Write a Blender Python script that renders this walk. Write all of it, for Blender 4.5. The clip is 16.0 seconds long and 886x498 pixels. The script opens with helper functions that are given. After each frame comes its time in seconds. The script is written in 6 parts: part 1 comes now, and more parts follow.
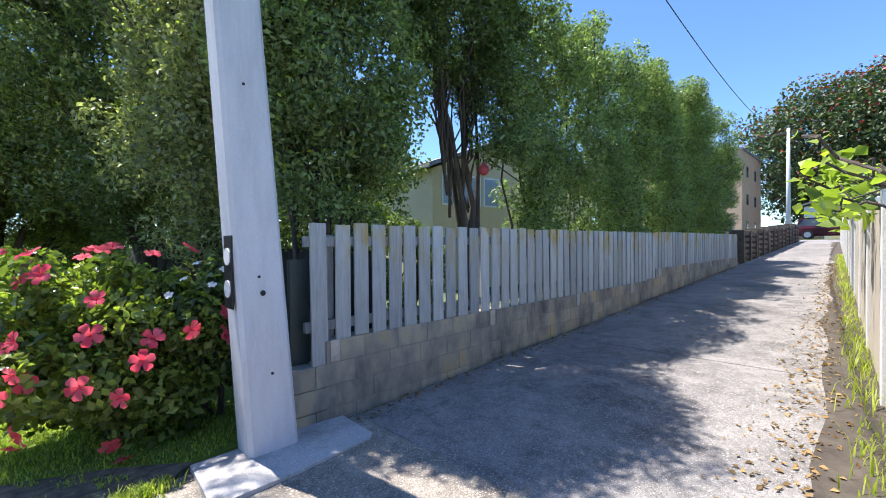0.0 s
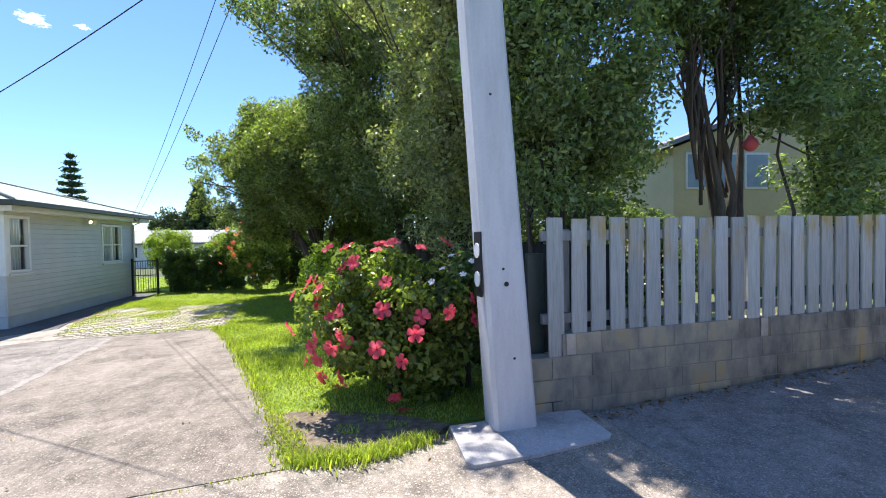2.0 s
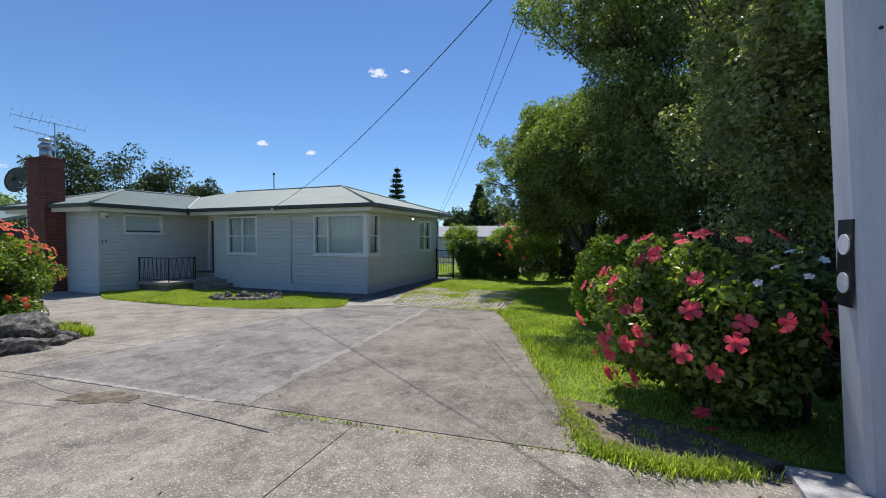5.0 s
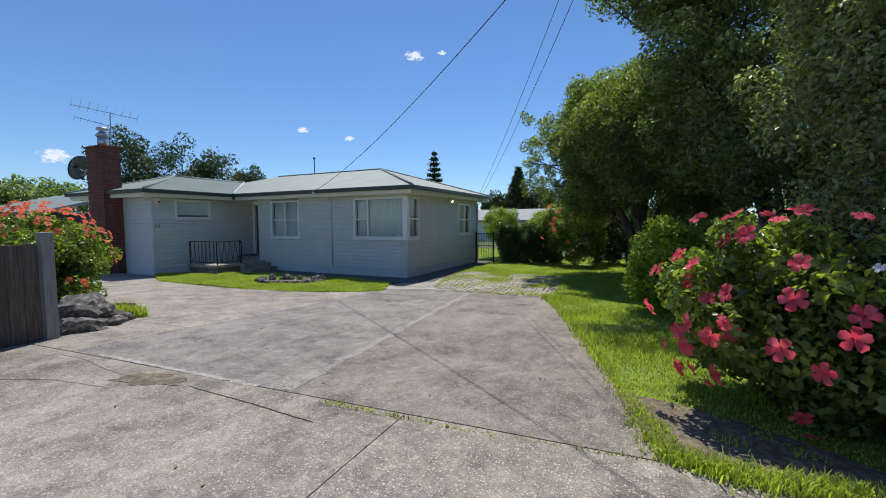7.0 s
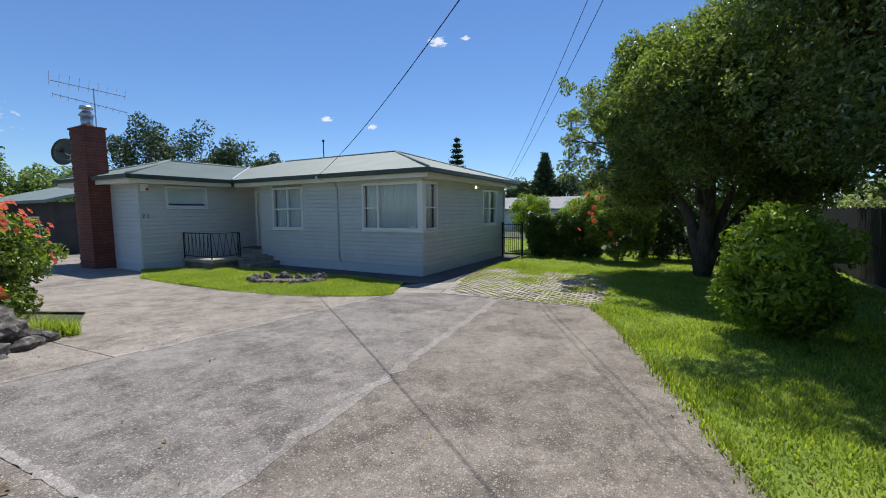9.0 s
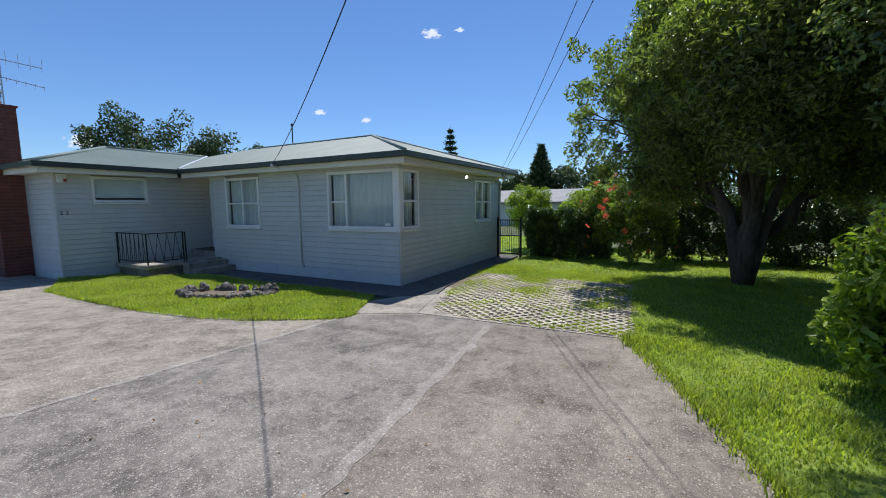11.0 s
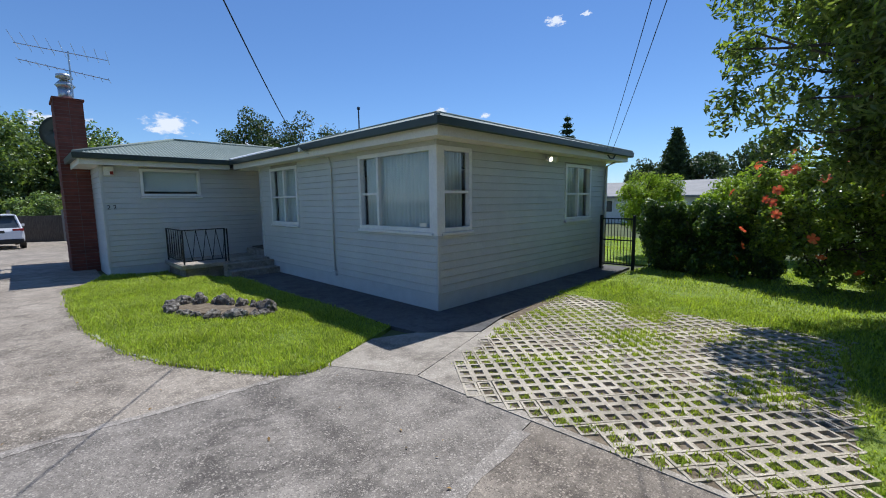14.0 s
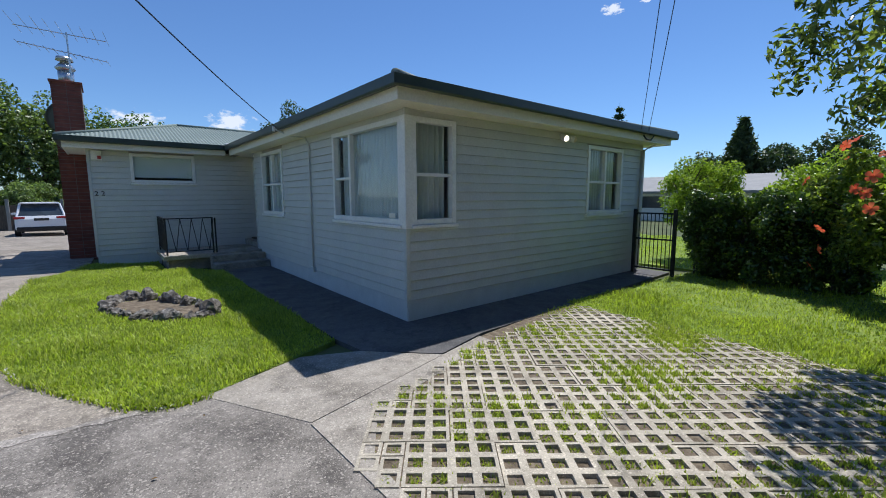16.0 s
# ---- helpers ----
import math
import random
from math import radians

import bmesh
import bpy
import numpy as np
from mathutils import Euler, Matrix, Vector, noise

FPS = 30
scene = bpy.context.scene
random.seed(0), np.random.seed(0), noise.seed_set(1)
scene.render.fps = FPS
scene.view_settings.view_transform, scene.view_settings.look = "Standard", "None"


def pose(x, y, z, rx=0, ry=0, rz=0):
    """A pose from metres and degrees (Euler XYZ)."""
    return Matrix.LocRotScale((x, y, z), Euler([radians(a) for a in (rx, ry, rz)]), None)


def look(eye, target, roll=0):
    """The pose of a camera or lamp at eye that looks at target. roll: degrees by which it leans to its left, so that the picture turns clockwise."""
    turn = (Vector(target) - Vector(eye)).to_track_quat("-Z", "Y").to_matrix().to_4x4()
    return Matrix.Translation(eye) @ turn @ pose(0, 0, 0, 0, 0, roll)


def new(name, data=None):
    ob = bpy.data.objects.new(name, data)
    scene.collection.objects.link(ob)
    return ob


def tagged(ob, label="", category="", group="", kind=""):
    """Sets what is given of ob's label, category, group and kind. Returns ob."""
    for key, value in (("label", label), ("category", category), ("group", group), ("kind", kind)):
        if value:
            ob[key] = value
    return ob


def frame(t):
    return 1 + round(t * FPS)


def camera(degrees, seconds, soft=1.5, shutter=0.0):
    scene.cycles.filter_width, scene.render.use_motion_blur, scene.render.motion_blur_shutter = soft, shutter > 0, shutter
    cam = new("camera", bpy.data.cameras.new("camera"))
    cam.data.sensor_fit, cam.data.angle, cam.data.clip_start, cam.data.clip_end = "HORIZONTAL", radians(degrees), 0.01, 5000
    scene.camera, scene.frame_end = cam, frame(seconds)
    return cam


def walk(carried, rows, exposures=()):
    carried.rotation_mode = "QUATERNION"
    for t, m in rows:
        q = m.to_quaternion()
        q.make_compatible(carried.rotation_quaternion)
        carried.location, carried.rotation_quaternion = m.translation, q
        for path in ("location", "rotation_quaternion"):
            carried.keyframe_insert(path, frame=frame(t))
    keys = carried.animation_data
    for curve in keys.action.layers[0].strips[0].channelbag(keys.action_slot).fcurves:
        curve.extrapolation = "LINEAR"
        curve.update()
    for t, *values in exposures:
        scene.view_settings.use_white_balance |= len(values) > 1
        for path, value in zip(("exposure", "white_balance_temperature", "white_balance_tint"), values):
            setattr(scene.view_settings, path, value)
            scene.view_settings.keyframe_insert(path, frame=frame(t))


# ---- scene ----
cam = camera(93.8, 16.0, soft=1.0)

PATH = [
    (0, (7.168, -11.112, 1.788), (8.565, -9.681, 1.761), -0.6),
    (0.5, (7.156, -11.105, 1.797), (8.43, -9.563, 1.764), -0.6),
    (1, (7.143, -11.108, 1.797), (8.21, -9.417, 1.76), -0.7),
    (1.5, (7.109, -11.102, 1.811), (7.908, -9.269, 1.763), -0.8),
    (2, (7.044, -11.096, 1.815), (7.535, -9.158, 1.762), -1.1),
    (2.5, (6.977, -11.103, 1.798), (7.16, -9.112, 1.754), -1.0),
    (3, (6.921, -11.109, 1.782), (6.821, -9.112, 1.742), -0.8),
    (3.5, (6.894, -11.094, 1.778), (6.553, -9.124, 1.735), -0.7),
    (4, (6.848, -11.105, 1.77), (6.325, -9.175, 1.726), -0.5),
    (4.5, (6.806, -11.114, 1.764), (6.165, -9.22, 1.721), -0.2),
    (7, (6.546, -10.873, 1.716), (5.669, -9.08, 1.586), -0.4),
    (7.5, (6.416, -10.541, 1.725), (5.482, -8.779, 1.573), -0.4),
    (8, (6.194, -10.12, 1.718), (5.224, -8.379, 1.55), -0.5),
    (8.5, (5.964, -9.654, 1.728), (4.989, -7.917, 1.551), -0.4),
    (11, (5.007, -7.275, 1.74), (4.056, -5.529, 1.526), -0.7),
    (11.5, (4.858, -6.765, 1.745), (3.873, -5.038, 1.53), -0.7),
    (12, (4.741, -6.254, 1.723), (3.695, -4.561, 1.517), -0.6),
    (12.5, (4.63, -5.761, 1.709), (3.506, -4.119, 1.506), -0.4),
    (13, (4.546, -5.248, 1.688), (3.325, -3.677, 1.486), -0.4),
    (13.5, (4.482, -4.872, 1.663), (3.178, -3.37, 1.456), -0.4),
    (14, (4.417, -4.374, 1.685), (3.023, -2.959, 1.455), -0.8),
    (14.5, (4.312, -3.898, 1.639), (2.853, -2.55, 1.405), -0.3),
    (15, (4.299, -3.577, 1.56), (2.807, -2.265, 1.327), -0.4),
    (15.5, (4.249, -3.178, 1.551), (2.733, -1.898, 1.305), -0.4),
    (16, (4.181, -2.83, 1.55), (2.64, -1.58, 1.3), -0.2),
]
walk(cam, [(t, look(eye, target, roll)) for t, eye, target, roll in PATH], exposures=[(0, 1.55, 6250, 13), (1.5, 1.62, 6250, 14), (2.0, 1.47, 6400, 14), (2.5, 1.28, 6450, 13), (3.0, 1.02, 6450, 12), (3.5, 0.76, 6250, 11), (4.5, 0.44, 6200, 11), (8.5, 0.42, 6250, 11), (11, 0.42, 6100, 11), (16, 0.4, 6000, 11)])

# ---- world, sun ----
SUN_TO = Vector((-0.36, 1.175, 2.78)).normalized()
world = bpy.data.worlds.new("sky")
scene.world = world
world.use_nodes = True
wn = world.node_tree
sky = wn.nodes.new("ShaderNodeTexSky")
sky.sky_type = "NISHITA"
sky.sun_disc = False
sky.sun_elevation = math.asin(SUN_TO.z)
sky.sun_rotation = math.atan2(SUN_TO.x, SUN_TO.y)
sky.air_density, sky.dust_density, sky.ozone_density = 1.0, 0.0, 4.0
wn.nodes["Background"].inputs["Strength"].default_value = 0.086
deep = wn.nodes.new("ShaderNodeMix")
deep.data_type, deep.blend_type = "RGBA", "MULTIPLY"
deep.inputs[0].default_value, deep.inputs[7].default_value = 1.0, (0.75, 0.895, 1.06, 1)
wn.links.new(sky.outputs[0], deep.inputs[6])
wn.links.new(deep.outputs[2], wn.nodes["Background"].inputs["Color"])
sun = new("sun", bpy.data.lights.new("sun", "SUN"))
sun.data.energy, sun.data.angle, sun.data.color = 3.75, radians(0.55), (1.0, 0.95, 0.87)
sun.matrix_world = look(SUN_TO * 60, (0, 0, 0))


# ---- materials ----
def tree_of(name):
    m = bpy.data.materials.new(name)
    m.use_nodes = True
    return m, m.node_tree, m.node_tree.nodes["Principled BSDF"]


def ramp(nt, fac, stops):
    r = nt.nodes.new("ShaderNodeValToRGB")
    e = r.color_ramp.elements
    while len(e) < len(stops):
        e.new(0.5)
    for i, (p, c) in enumerate(stops):
        e[i].position, e[i].color = p, (*c, 1)
    nt.links.new(fac, r.inputs[0])
    return r.outputs[0]


def noise_of(nt, scale, detail=6, rough=0.6, vec=None, stretch=None):
    n = nt.nodes.new("ShaderNodeTexNoise")
    n.inputs["Scale"].default_value, n.inputs["Detail"].default_value, n.inputs["Roughness"].default_value = scale, detail, rough
    g = nt.nodes.new("ShaderNodeTexCoord").outputs["Object"] if vec is None else vec
    if stretch:
        mp = nt.nodes.new("ShaderNodeMapping")
        mp.inputs["Scale"].default_value = stretch
        nt.links.new(g, mp.inputs[0])
        g = mp.outputs[0]
    nt.links.new(g, n.inputs["Vector"])
    return n.outputs["Fac"]


def world_pos(nt):
    return nt.nodes.new("ShaderNodeNewGeometry").outputs["Position"]


def mix(nt, fac, a, b, kind="MIX"):
    m = nt.nodes.new("ShaderNodeMix")
    m.data_type, m.blend_type = "RGBA", kind
    for s, v in ((0, fac), (6, a), (7, b)):
        if isinstance(v, (int, float)):
            m.inputs[s].default_value = v
        elif isinstance(v, tuple):
            m.inputs[s].default_value = (*v, 1)
        else:
            nt.links.new(v, m.inputs[s])
    return m.outputs[2]


def bump(nt, p, height, strength=0.3, dist=0.01):
    b = nt.nodes.new("ShaderNodeBump")
    b.inputs["Strength"].default_value, b.inputs["Distance"].default_value = strength, dist
    nt.links.new(height, b.inputs["Height"])
    nt.links.new(b.outputs[0], p.inputs["Normal"])


def shift(nt, col, fac, amount):
    """Lightens or darkens a colour by a 0..1 value."""
    h = nt.nodes.new("ShaderNodeHueSaturation")
    mr = nt.nodes.new("ShaderNodeMapRange")
    mr.inputs["To Min"].default_value, mr.inputs["To Max"].default_value = 1 - amount, 1 + amount
    nt.links.new(fac, mr.inputs[0])
    nt.links.new(mr.outputs[0], h.inputs["Value"])
    nt.links.new(col, h.inputs["Color"])
    return h.outputs[0]


def surface(name, stops, scale=8, rough=0.7, metal=0.0, fine=90, depth=0.25, dist=0.004, stretch=None, per_object=0.0, at_world=True, spec=0.5):
    """A worn surface: colours over a broad noise, grain and bump from a fine one."""
    m, nt, p = tree_of(name)
    vec = world_pos(nt) if at_world else None
    broad = noise_of(nt, scale, 7, 0.62, vec, stretch)
    grain = noise_of(nt, fine, 4, 0.7, vec, stretch)
    col = ramp(nt, broad, stops)
    col = shift(nt, col, grain, 0.22)
    if per_object:
        col = shift(nt, col, nt.nodes.new("ShaderNodeObjectInfo").outputs["Random"], per_object)
    nt.links.new(col, p.inputs["Base Color"])
    p.inputs["Roughness"].default_value, p.inputs["Metallic"].default_value = rough, metal
    p.inputs["Specular IOR Level"].default_value = spec
    if depth:
        bump(nt, p, grain, depth, dist)
    return m


def leafy(name, dark, light, trans=0.35, rough=0.45, spec=0.4, tint=(1.1, 1.25, 0.45)):
    m, nt, p = tree_of(name)
    g = nt.nodes.new("ShaderNodeNewGeometry")
    patch = noise_of(nt, 1.3, 3, 0.6, g.outputs["Position"])
    both = nt.nodes.new("ShaderNodeMath")
    both.operation = "MULTIPLY_ADD"
    both.inputs[1].default_value, both.inputs[2].default_value = 0.6, 0.0
    nt.links.new(g.outputs["Random Per Island"], both.inputs[0])
    add = nt.nodes.new("ShaderNodeMath")
    add.operation = "MULTIPLY_ADD"
    add.inputs[1].default_value = 0.55
    nt.links.new(patch, add.inputs[0])
    nt.links.new(both.outputs[0], add.inputs[2])
    col = ramp(nt, add.outputs[0], [(0.2, dark), (0.62, light), (0.95, tuple(min(1, c * 1.5) for c in light))])
    nt.links.new(col, p.inputs["Base Color"])
    p.inputs["Roughness"].default_value = rough
    p.inputs["Specular IOR Level"].default_value = spec
    t = nt.nodes.new("ShaderNodeBsdfTranslucent")
    nt.links.new(mix(nt, 1.0, col, tint, "MULTIPLY"), t.inputs["Color"])
    ms = nt.nodes.new("ShaderNodeMixShader")
    ms.inputs[0].default_value = trans
    nt.links.new(p.outputs[0], ms.inputs[1])
    nt.links.new(t.outputs[0], ms.inputs[2])
    nt.links.new(ms.outputs[0], nt.nodes["Material Output"].inputs[0])
    return m


def glazing(name):
    m, nt, p = tree_of(name)
    nt.nodes.remove(p)
    gl, tr, fr, ms = (nt.nodes.new("ShaderNode" + n) for n in ("BsdfGlossy", "BsdfTransparent", "LayerWeight", "MixShader"))
    gl.inputs["Roughness"].default_value = 0.02
    tr.inputs["Color"].default_value = (0.9, 0.93, 0.93, 1)
    fr.inputs["Blend"].default_value = 0.16
    p2 = nt.nodes.new("ShaderNodeMath")
    p2.operation = "MULTIPLY_ADD"
    p2.inputs[1].default_value, p2.inputs[2].default_value = 0.15, 0.03
    nt.links.new(fr.outputs["Facing"], p2.inputs[0])
    nt.links.new(p2.outputs[0], ms.inputs[0])
    nt.links.new(tr.outputs[0], ms.inputs[1])
    nt.links.new(gl.outputs[0], ms.inputs[2])
    nt.links.new(ms.outputs[0], nt.nodes["Material Output"].inputs[0])
    return m


def glow(name, col, strength):
    m, nt, p = tree_of(name)
    p.inputs["Base Color"].default_value = (*col, 1)
    p.inputs["Emission Color"].default_value = (*col, 1)
    p.inputs["Emission Strength"].default_value = strength
    return m


def concrete(name, a, b, c, pebble=1.0):
    m, nt, p = tree_of(name)
    pos = world_pos(nt)
    big = noise_of(nt, 0.55, 6, 0.65, pos)
    mid = noise_of(nt, 3.2, 9, 0.72, pos)
    fine = noise_of(nt, 70, 3, 0.8, pos)
    col = ramp(nt, big, [(0.3, a), (0.5, b), (0.72, c)])
    col = mix(nt, ramp(nt, mid, [(0.38, (0, 0, 0)), (0.66, (0.9, 0.9, 0.9))]), col, c)
    col = mix(nt, ramp(nt, noise_of(nt, 1.7, 8, 0.75, pos), [(0.5, (0, 0, 0)), (0.64, (0.7, 0.7, 0.7))]), col, tuple(k * 0.7 for k in a))
    streak = noise_of(nt, 2.4, 10, 0.78, pos, (1.0, 0.45, 1.0))
    col = mix(nt, ramp(nt, streak, [(0.52, (0, 0, 0)), (0.6, (0.55 * pebble,) * 3)]), col, tuple(min(1.0, k * 1.12) for k in c))
    blot = noise_of(nt, 9, 8, 0.8, pos)
    col = shift(nt, col, ramp(nt, blot, [(0.36, (0, 0, 0)), (0.64, (1, 1, 1))]), 0.22 * pebble)
    col = shift(nt, col, fine, 0.5 * pebble)
    for sc, lim, tone in ((48, 0.42, 2.0), (75, 0.45, 0.35), (130, 0.45, 2.0)):
        v = nt.nodes.new("ShaderNodeTexVoronoi")
        v.inputs["Scale"].default_value = sc
        nt.links.new(pos, v.inputs["Vector"])
        pick = nt.nodes.new("ShaderNodeSeparateColor")
        nt.links.new(v.outputs["Color"], pick.inputs[0])
        some = ramp(nt, pick.outputs[0], [(0.62, (0, 0, 0)), (0.68, (1, 1, 1))])
        dot = ramp(nt, v.outputs["Distance"], [(lim * 0.7, (1, 1, 1)), (lim, (0, 0, 0))])
        both = mix(nt, 1.0, some, dot, "MULTIPLY")
        col = mix(nt, mix(nt, 1.0, both, (0.5 * pebble,) * 3, "MULTIPLY"), col, tuple(min(1, k * tone) for k in (c if tone > 1 else a)))
    nt.links.new(shift(nt, col, nt.nodes.new("ShaderNodeObjectInfo").outputs["Random"], 0.12), p.inputs["Base Color"])
    p.inputs["Roughness"].default_value = 0.88
    bump(nt, p, fine, 0.5 * pebble, 0.006)
    return m


M_DRIVE = concrete("weathered_concrete", (0.092, 0.077, 0.06), (0.175, 0.15, 0.12), (0.315, 0.275, 0.225))
M_DRIVE_GREY = concrete("dark_weathered_concrete", (0.075, 0.066, 0.057), (0.13, 0.116, 0.10), (0.255, 0.23, 0.20))
M_DRIVE_BROWN = concrete("brown_weathered_concrete", (0.085, 0.069, 0.054), (0.15, 0.126, 0.1), (0.275, 0.238, 0.195))
M_LANE = concrete("lane_concrete", (0.1, 0.091, 0.083), (0.17, 0.156, 0.143), (0.27, 0.25, 0.23))
M_PATH = concrete("pale_path_concrete", (0.16, 0.138, 0.112), (0.25, 0.222, 0.185), (0.36, 0.325, 0.275), 0.7)
M_WORN = concrete("worn_pale_concrete", (0.17, 0.152, 0.132), (0.25, 0.226, 0.197), (0.33, 0.3, 0.265))
# house shade put into the walkway's blue-black colour; cracks use it as plain dark
M_WALK = concrete("walk_shade_and_crack_concrete", (0.05, 0.05, 0.055), (0.085, 0.083, 0.085), (0.14, 0.135, 0.13), 0.5)
M_PAD = concrete("pad_concrete", (0.36, 0.34, 0.32), (0.45, 0.43, 0.41), (0.52, 0.5, 0.48), 0.4)
M_JOINT = surface("joint_dirt", [(0.3, (0.035, 0.03, 0.022)), (0.55, (0.06, 0.05, 0.03)), (0.8, (0.09, 0.1, 0.03))], 6, 0.95)
M_SOIL = surface("soil", [(0.3, (0.075, 0.055, 0.035)), (0.5, (0.16, 0.125, 0.085)), (0.7, (0.27, 0.22, 0.15))], 14, 0.95, fine=60, depth=0.6, dist=0.02)
M_EARTH = surface("damp_lane_soil", [(0.3, (0.04, 0.032, 0.024)), (0.7, (0.105, 0.085, 0.065))], 5, 0.95, fine=60, depth=0.5, dist=0.01)
M_TURF = surface("turf", [(0.3, (0.10, 0.16, 0.02)), (0.55, (0.2, 0.28, 0.035)), (0.8, (0.32, 0.34, 0.07))], 3, 0.9, fine=120, depth=0.6, dist=0.02)
M_GROUND = surface("far_ground", [(0.3, (0.05, 0.075, 0.02)), (0.7, (0.12, 0.13, 0.05))], 0.4, 0.95)
M_BOARD = surface("grey_green_weatherboard_paint", [(0.3, (0.52, 0.535, 0.515)), (0.7, (0.58, 0.595, 0.57))], 2.5, 0.55, fine=40, depth=0.08, per_object=0.03)
M_BASE = surface("painted_foundation", [(0.3, (0.54, 0.56, 0.55)), (0.7, (0.62, 0.64, 0.63))], 4, 0.75, fine=70, depth=0.3)
M_WHITE = surface("white_paint", [(0.3, (0.72, 0.72, 0.70)), (0.7, (0.82, 0.82, 0.80))], 5, 0.4, fine=40, depth=0.05)
M_SOFFIT = surface("cream_soffit_paint", [(0.3, (0.76, 0.72, 0.62)), (0.7, (0.82, 0.78, 0.68))], 2, 0.6, fine=40, depth=0.05)
M_ROOF = surface("green_grey_roof_steel", [(0.3, (0.175, 0.22, 0.195)), (0.7, (0.22, 0.262, 0.235))], 1.2, 0.6, 0.0, fine=25, depth=0.03, spec=0.3)
M_GUTTER = surface("dark_green_gutter", [(0.3, (0.035, 0.05, 0.045)), (0.7, (0.05, 0.068, 0.06))], 3, 0.4, fine=30, depth=0.05)
M_BRICK = surface("red_brick", [(0.3, (0.12, 0.035, 0.025)), (0.6, (0.18, 0.055, 0.037)), (0.8, (0.25, 0.09, 0.06))], 6, 0.85, fine=120, depth=0.4, per_object=0.18)
M_MORTAR = surface("mortar", [(0.3, (0.12, 0.10, 0.085)), (0.7, (0.2, 0.175, 0.15))], 12, 0.95)
M_BLOCK_MORTAR = surface("block_mortar", [(0.3, (0.2, 0.185, 0.155)), (0.7, (0.34, 0.31, 0.25))], 4, 0.95)
M_GLASS = glazing("window_glass")
M_CURTAIN = surface("net_curtain", [(0.3, (0.74, 0.76, 0.75)), (0.7, (0.84, 0.85, 0.84))], 3, 0.9, fine=300, depth=0.1)
M_DARK = surface("dark_interior", [(0.3, (0.04, 0.038, 0.035)), (0.7, (0.07, 0.065, 0.06))], 2, 0.9)
M_INNER = surface("plaster_inside", [(0.3, (0.3, 0.29, 0.27)), (0.7, (0.4, 0.39, 0.36))], 2, 0.9)
M_BLACK = surface("black_steel", [(0.3, (0.012, 0.012, 0.013)), (0.7, (0.025, 0.025, 0.027))], 9, 0.45, 0.3, fine=80, depth=0.1)
M_STEEL = surface("galvanised_steel", [(0.3, (0.42, 0.44, 0.46)), (0.7, (0.58, 0.6, 0.62))], 9, 0.38, 0.85, fine=60, depth=0.1)
M_POLE = surface("pole_concrete", [(0.3, (0.50, 0.51, 0.52)), (0.5, (0.59, 0.60, 0.61)), (0.72, (0.66, 0.67, 0.68))], 2.2, 0.85, stretch=(3, 3, 0.5), fine=90, depth=0.2)
M_BLOCK = surface("lichen_block", [(0.3, (0.13, 0.12, 0.10)), (0.44, (0.27, 0.25, 0.205)), (0.58, (0.41, 0.36, 0.255)), (0.7, (0.5, 0.36, 0.16))], 2.4, 0.9, stretch=(1.4, 1.4, 0.7), fine=110, depth=0.5, per_object=0.12)
M_ROCK = surface("volcanic_rock", [(0.3, (0.045, 0.04, 0.035)), (0.52, (0.15, 0.135, 0.115)), (0.7, (0.4, 0.38, 0.34))], 14, 0.95, fine=60, depth=0.9, dist=0.02)
M_BARK = surface("bark", [(0.3, (0.05, 0.038, 0.03)), (0.7, (0.15, 0.12, 0.095))], 9, 0.95, fine=50, depth=0.8, dist=0.02, stretch=(1, 1, 0.25))
M_PAVER = concrete("paver_concrete", (0.24, 0.208, 0.155), (0.37, 0.328, 0.255), (0.47, 0.422, 0.338), 0.6)


def fence_wood(name, a, b, c, lichen=0.0):
    m, nt, p = tree_of(name)
    pos = world_pos(nt)
    grain = noise_of(nt, 9, 8, 0.7, pos, (5, 5, 0.35))
    col = ramp(nt, grain, [(0.3, a), (0.52, b), (0.75, c)])
    col = shift(nt, col, nt.nodes.new("ShaderNodeObjectInfo").outputs["Random"], 0.2)
    if lichen:
        sep = nt.nodes.new("ShaderNodeSeparateXYZ")
        nt.links.new(pos, sep.inputs[0])
        hi = nt.nodes.new("ShaderNodeMapRange")
        hi.inputs["From Min"].default_value, hi.inputs["From Max"].default_value = 1.5, 1.85
        nt.links.new(sep.outputs["Z"], hi.inputs[0])
        mul = nt.nodes.new("ShaderNodeMath")
        mul.operation = "MULTIPLY"
        nt.links.new(hi.outputs[0], mul.inputs[0])
        nt.links.new(ramp(nt, noise_of(nt, 2.3, 5, 0.6, pos, (1, 1, 0.5)), [(0.48, (0, 0, 0)), (0.6, (lichen,) * 3)]), mul.inputs[1])
        col = mix(nt, mul.outputs[0], col, (0.46, 0.30, 0.035))
    nt.links.new(col, p.inputs["Base Color"])
    p.inputs["Roughness"].default_value = 0.9
    bump(nt, p, grain, 0.5, 0.006)
    return m


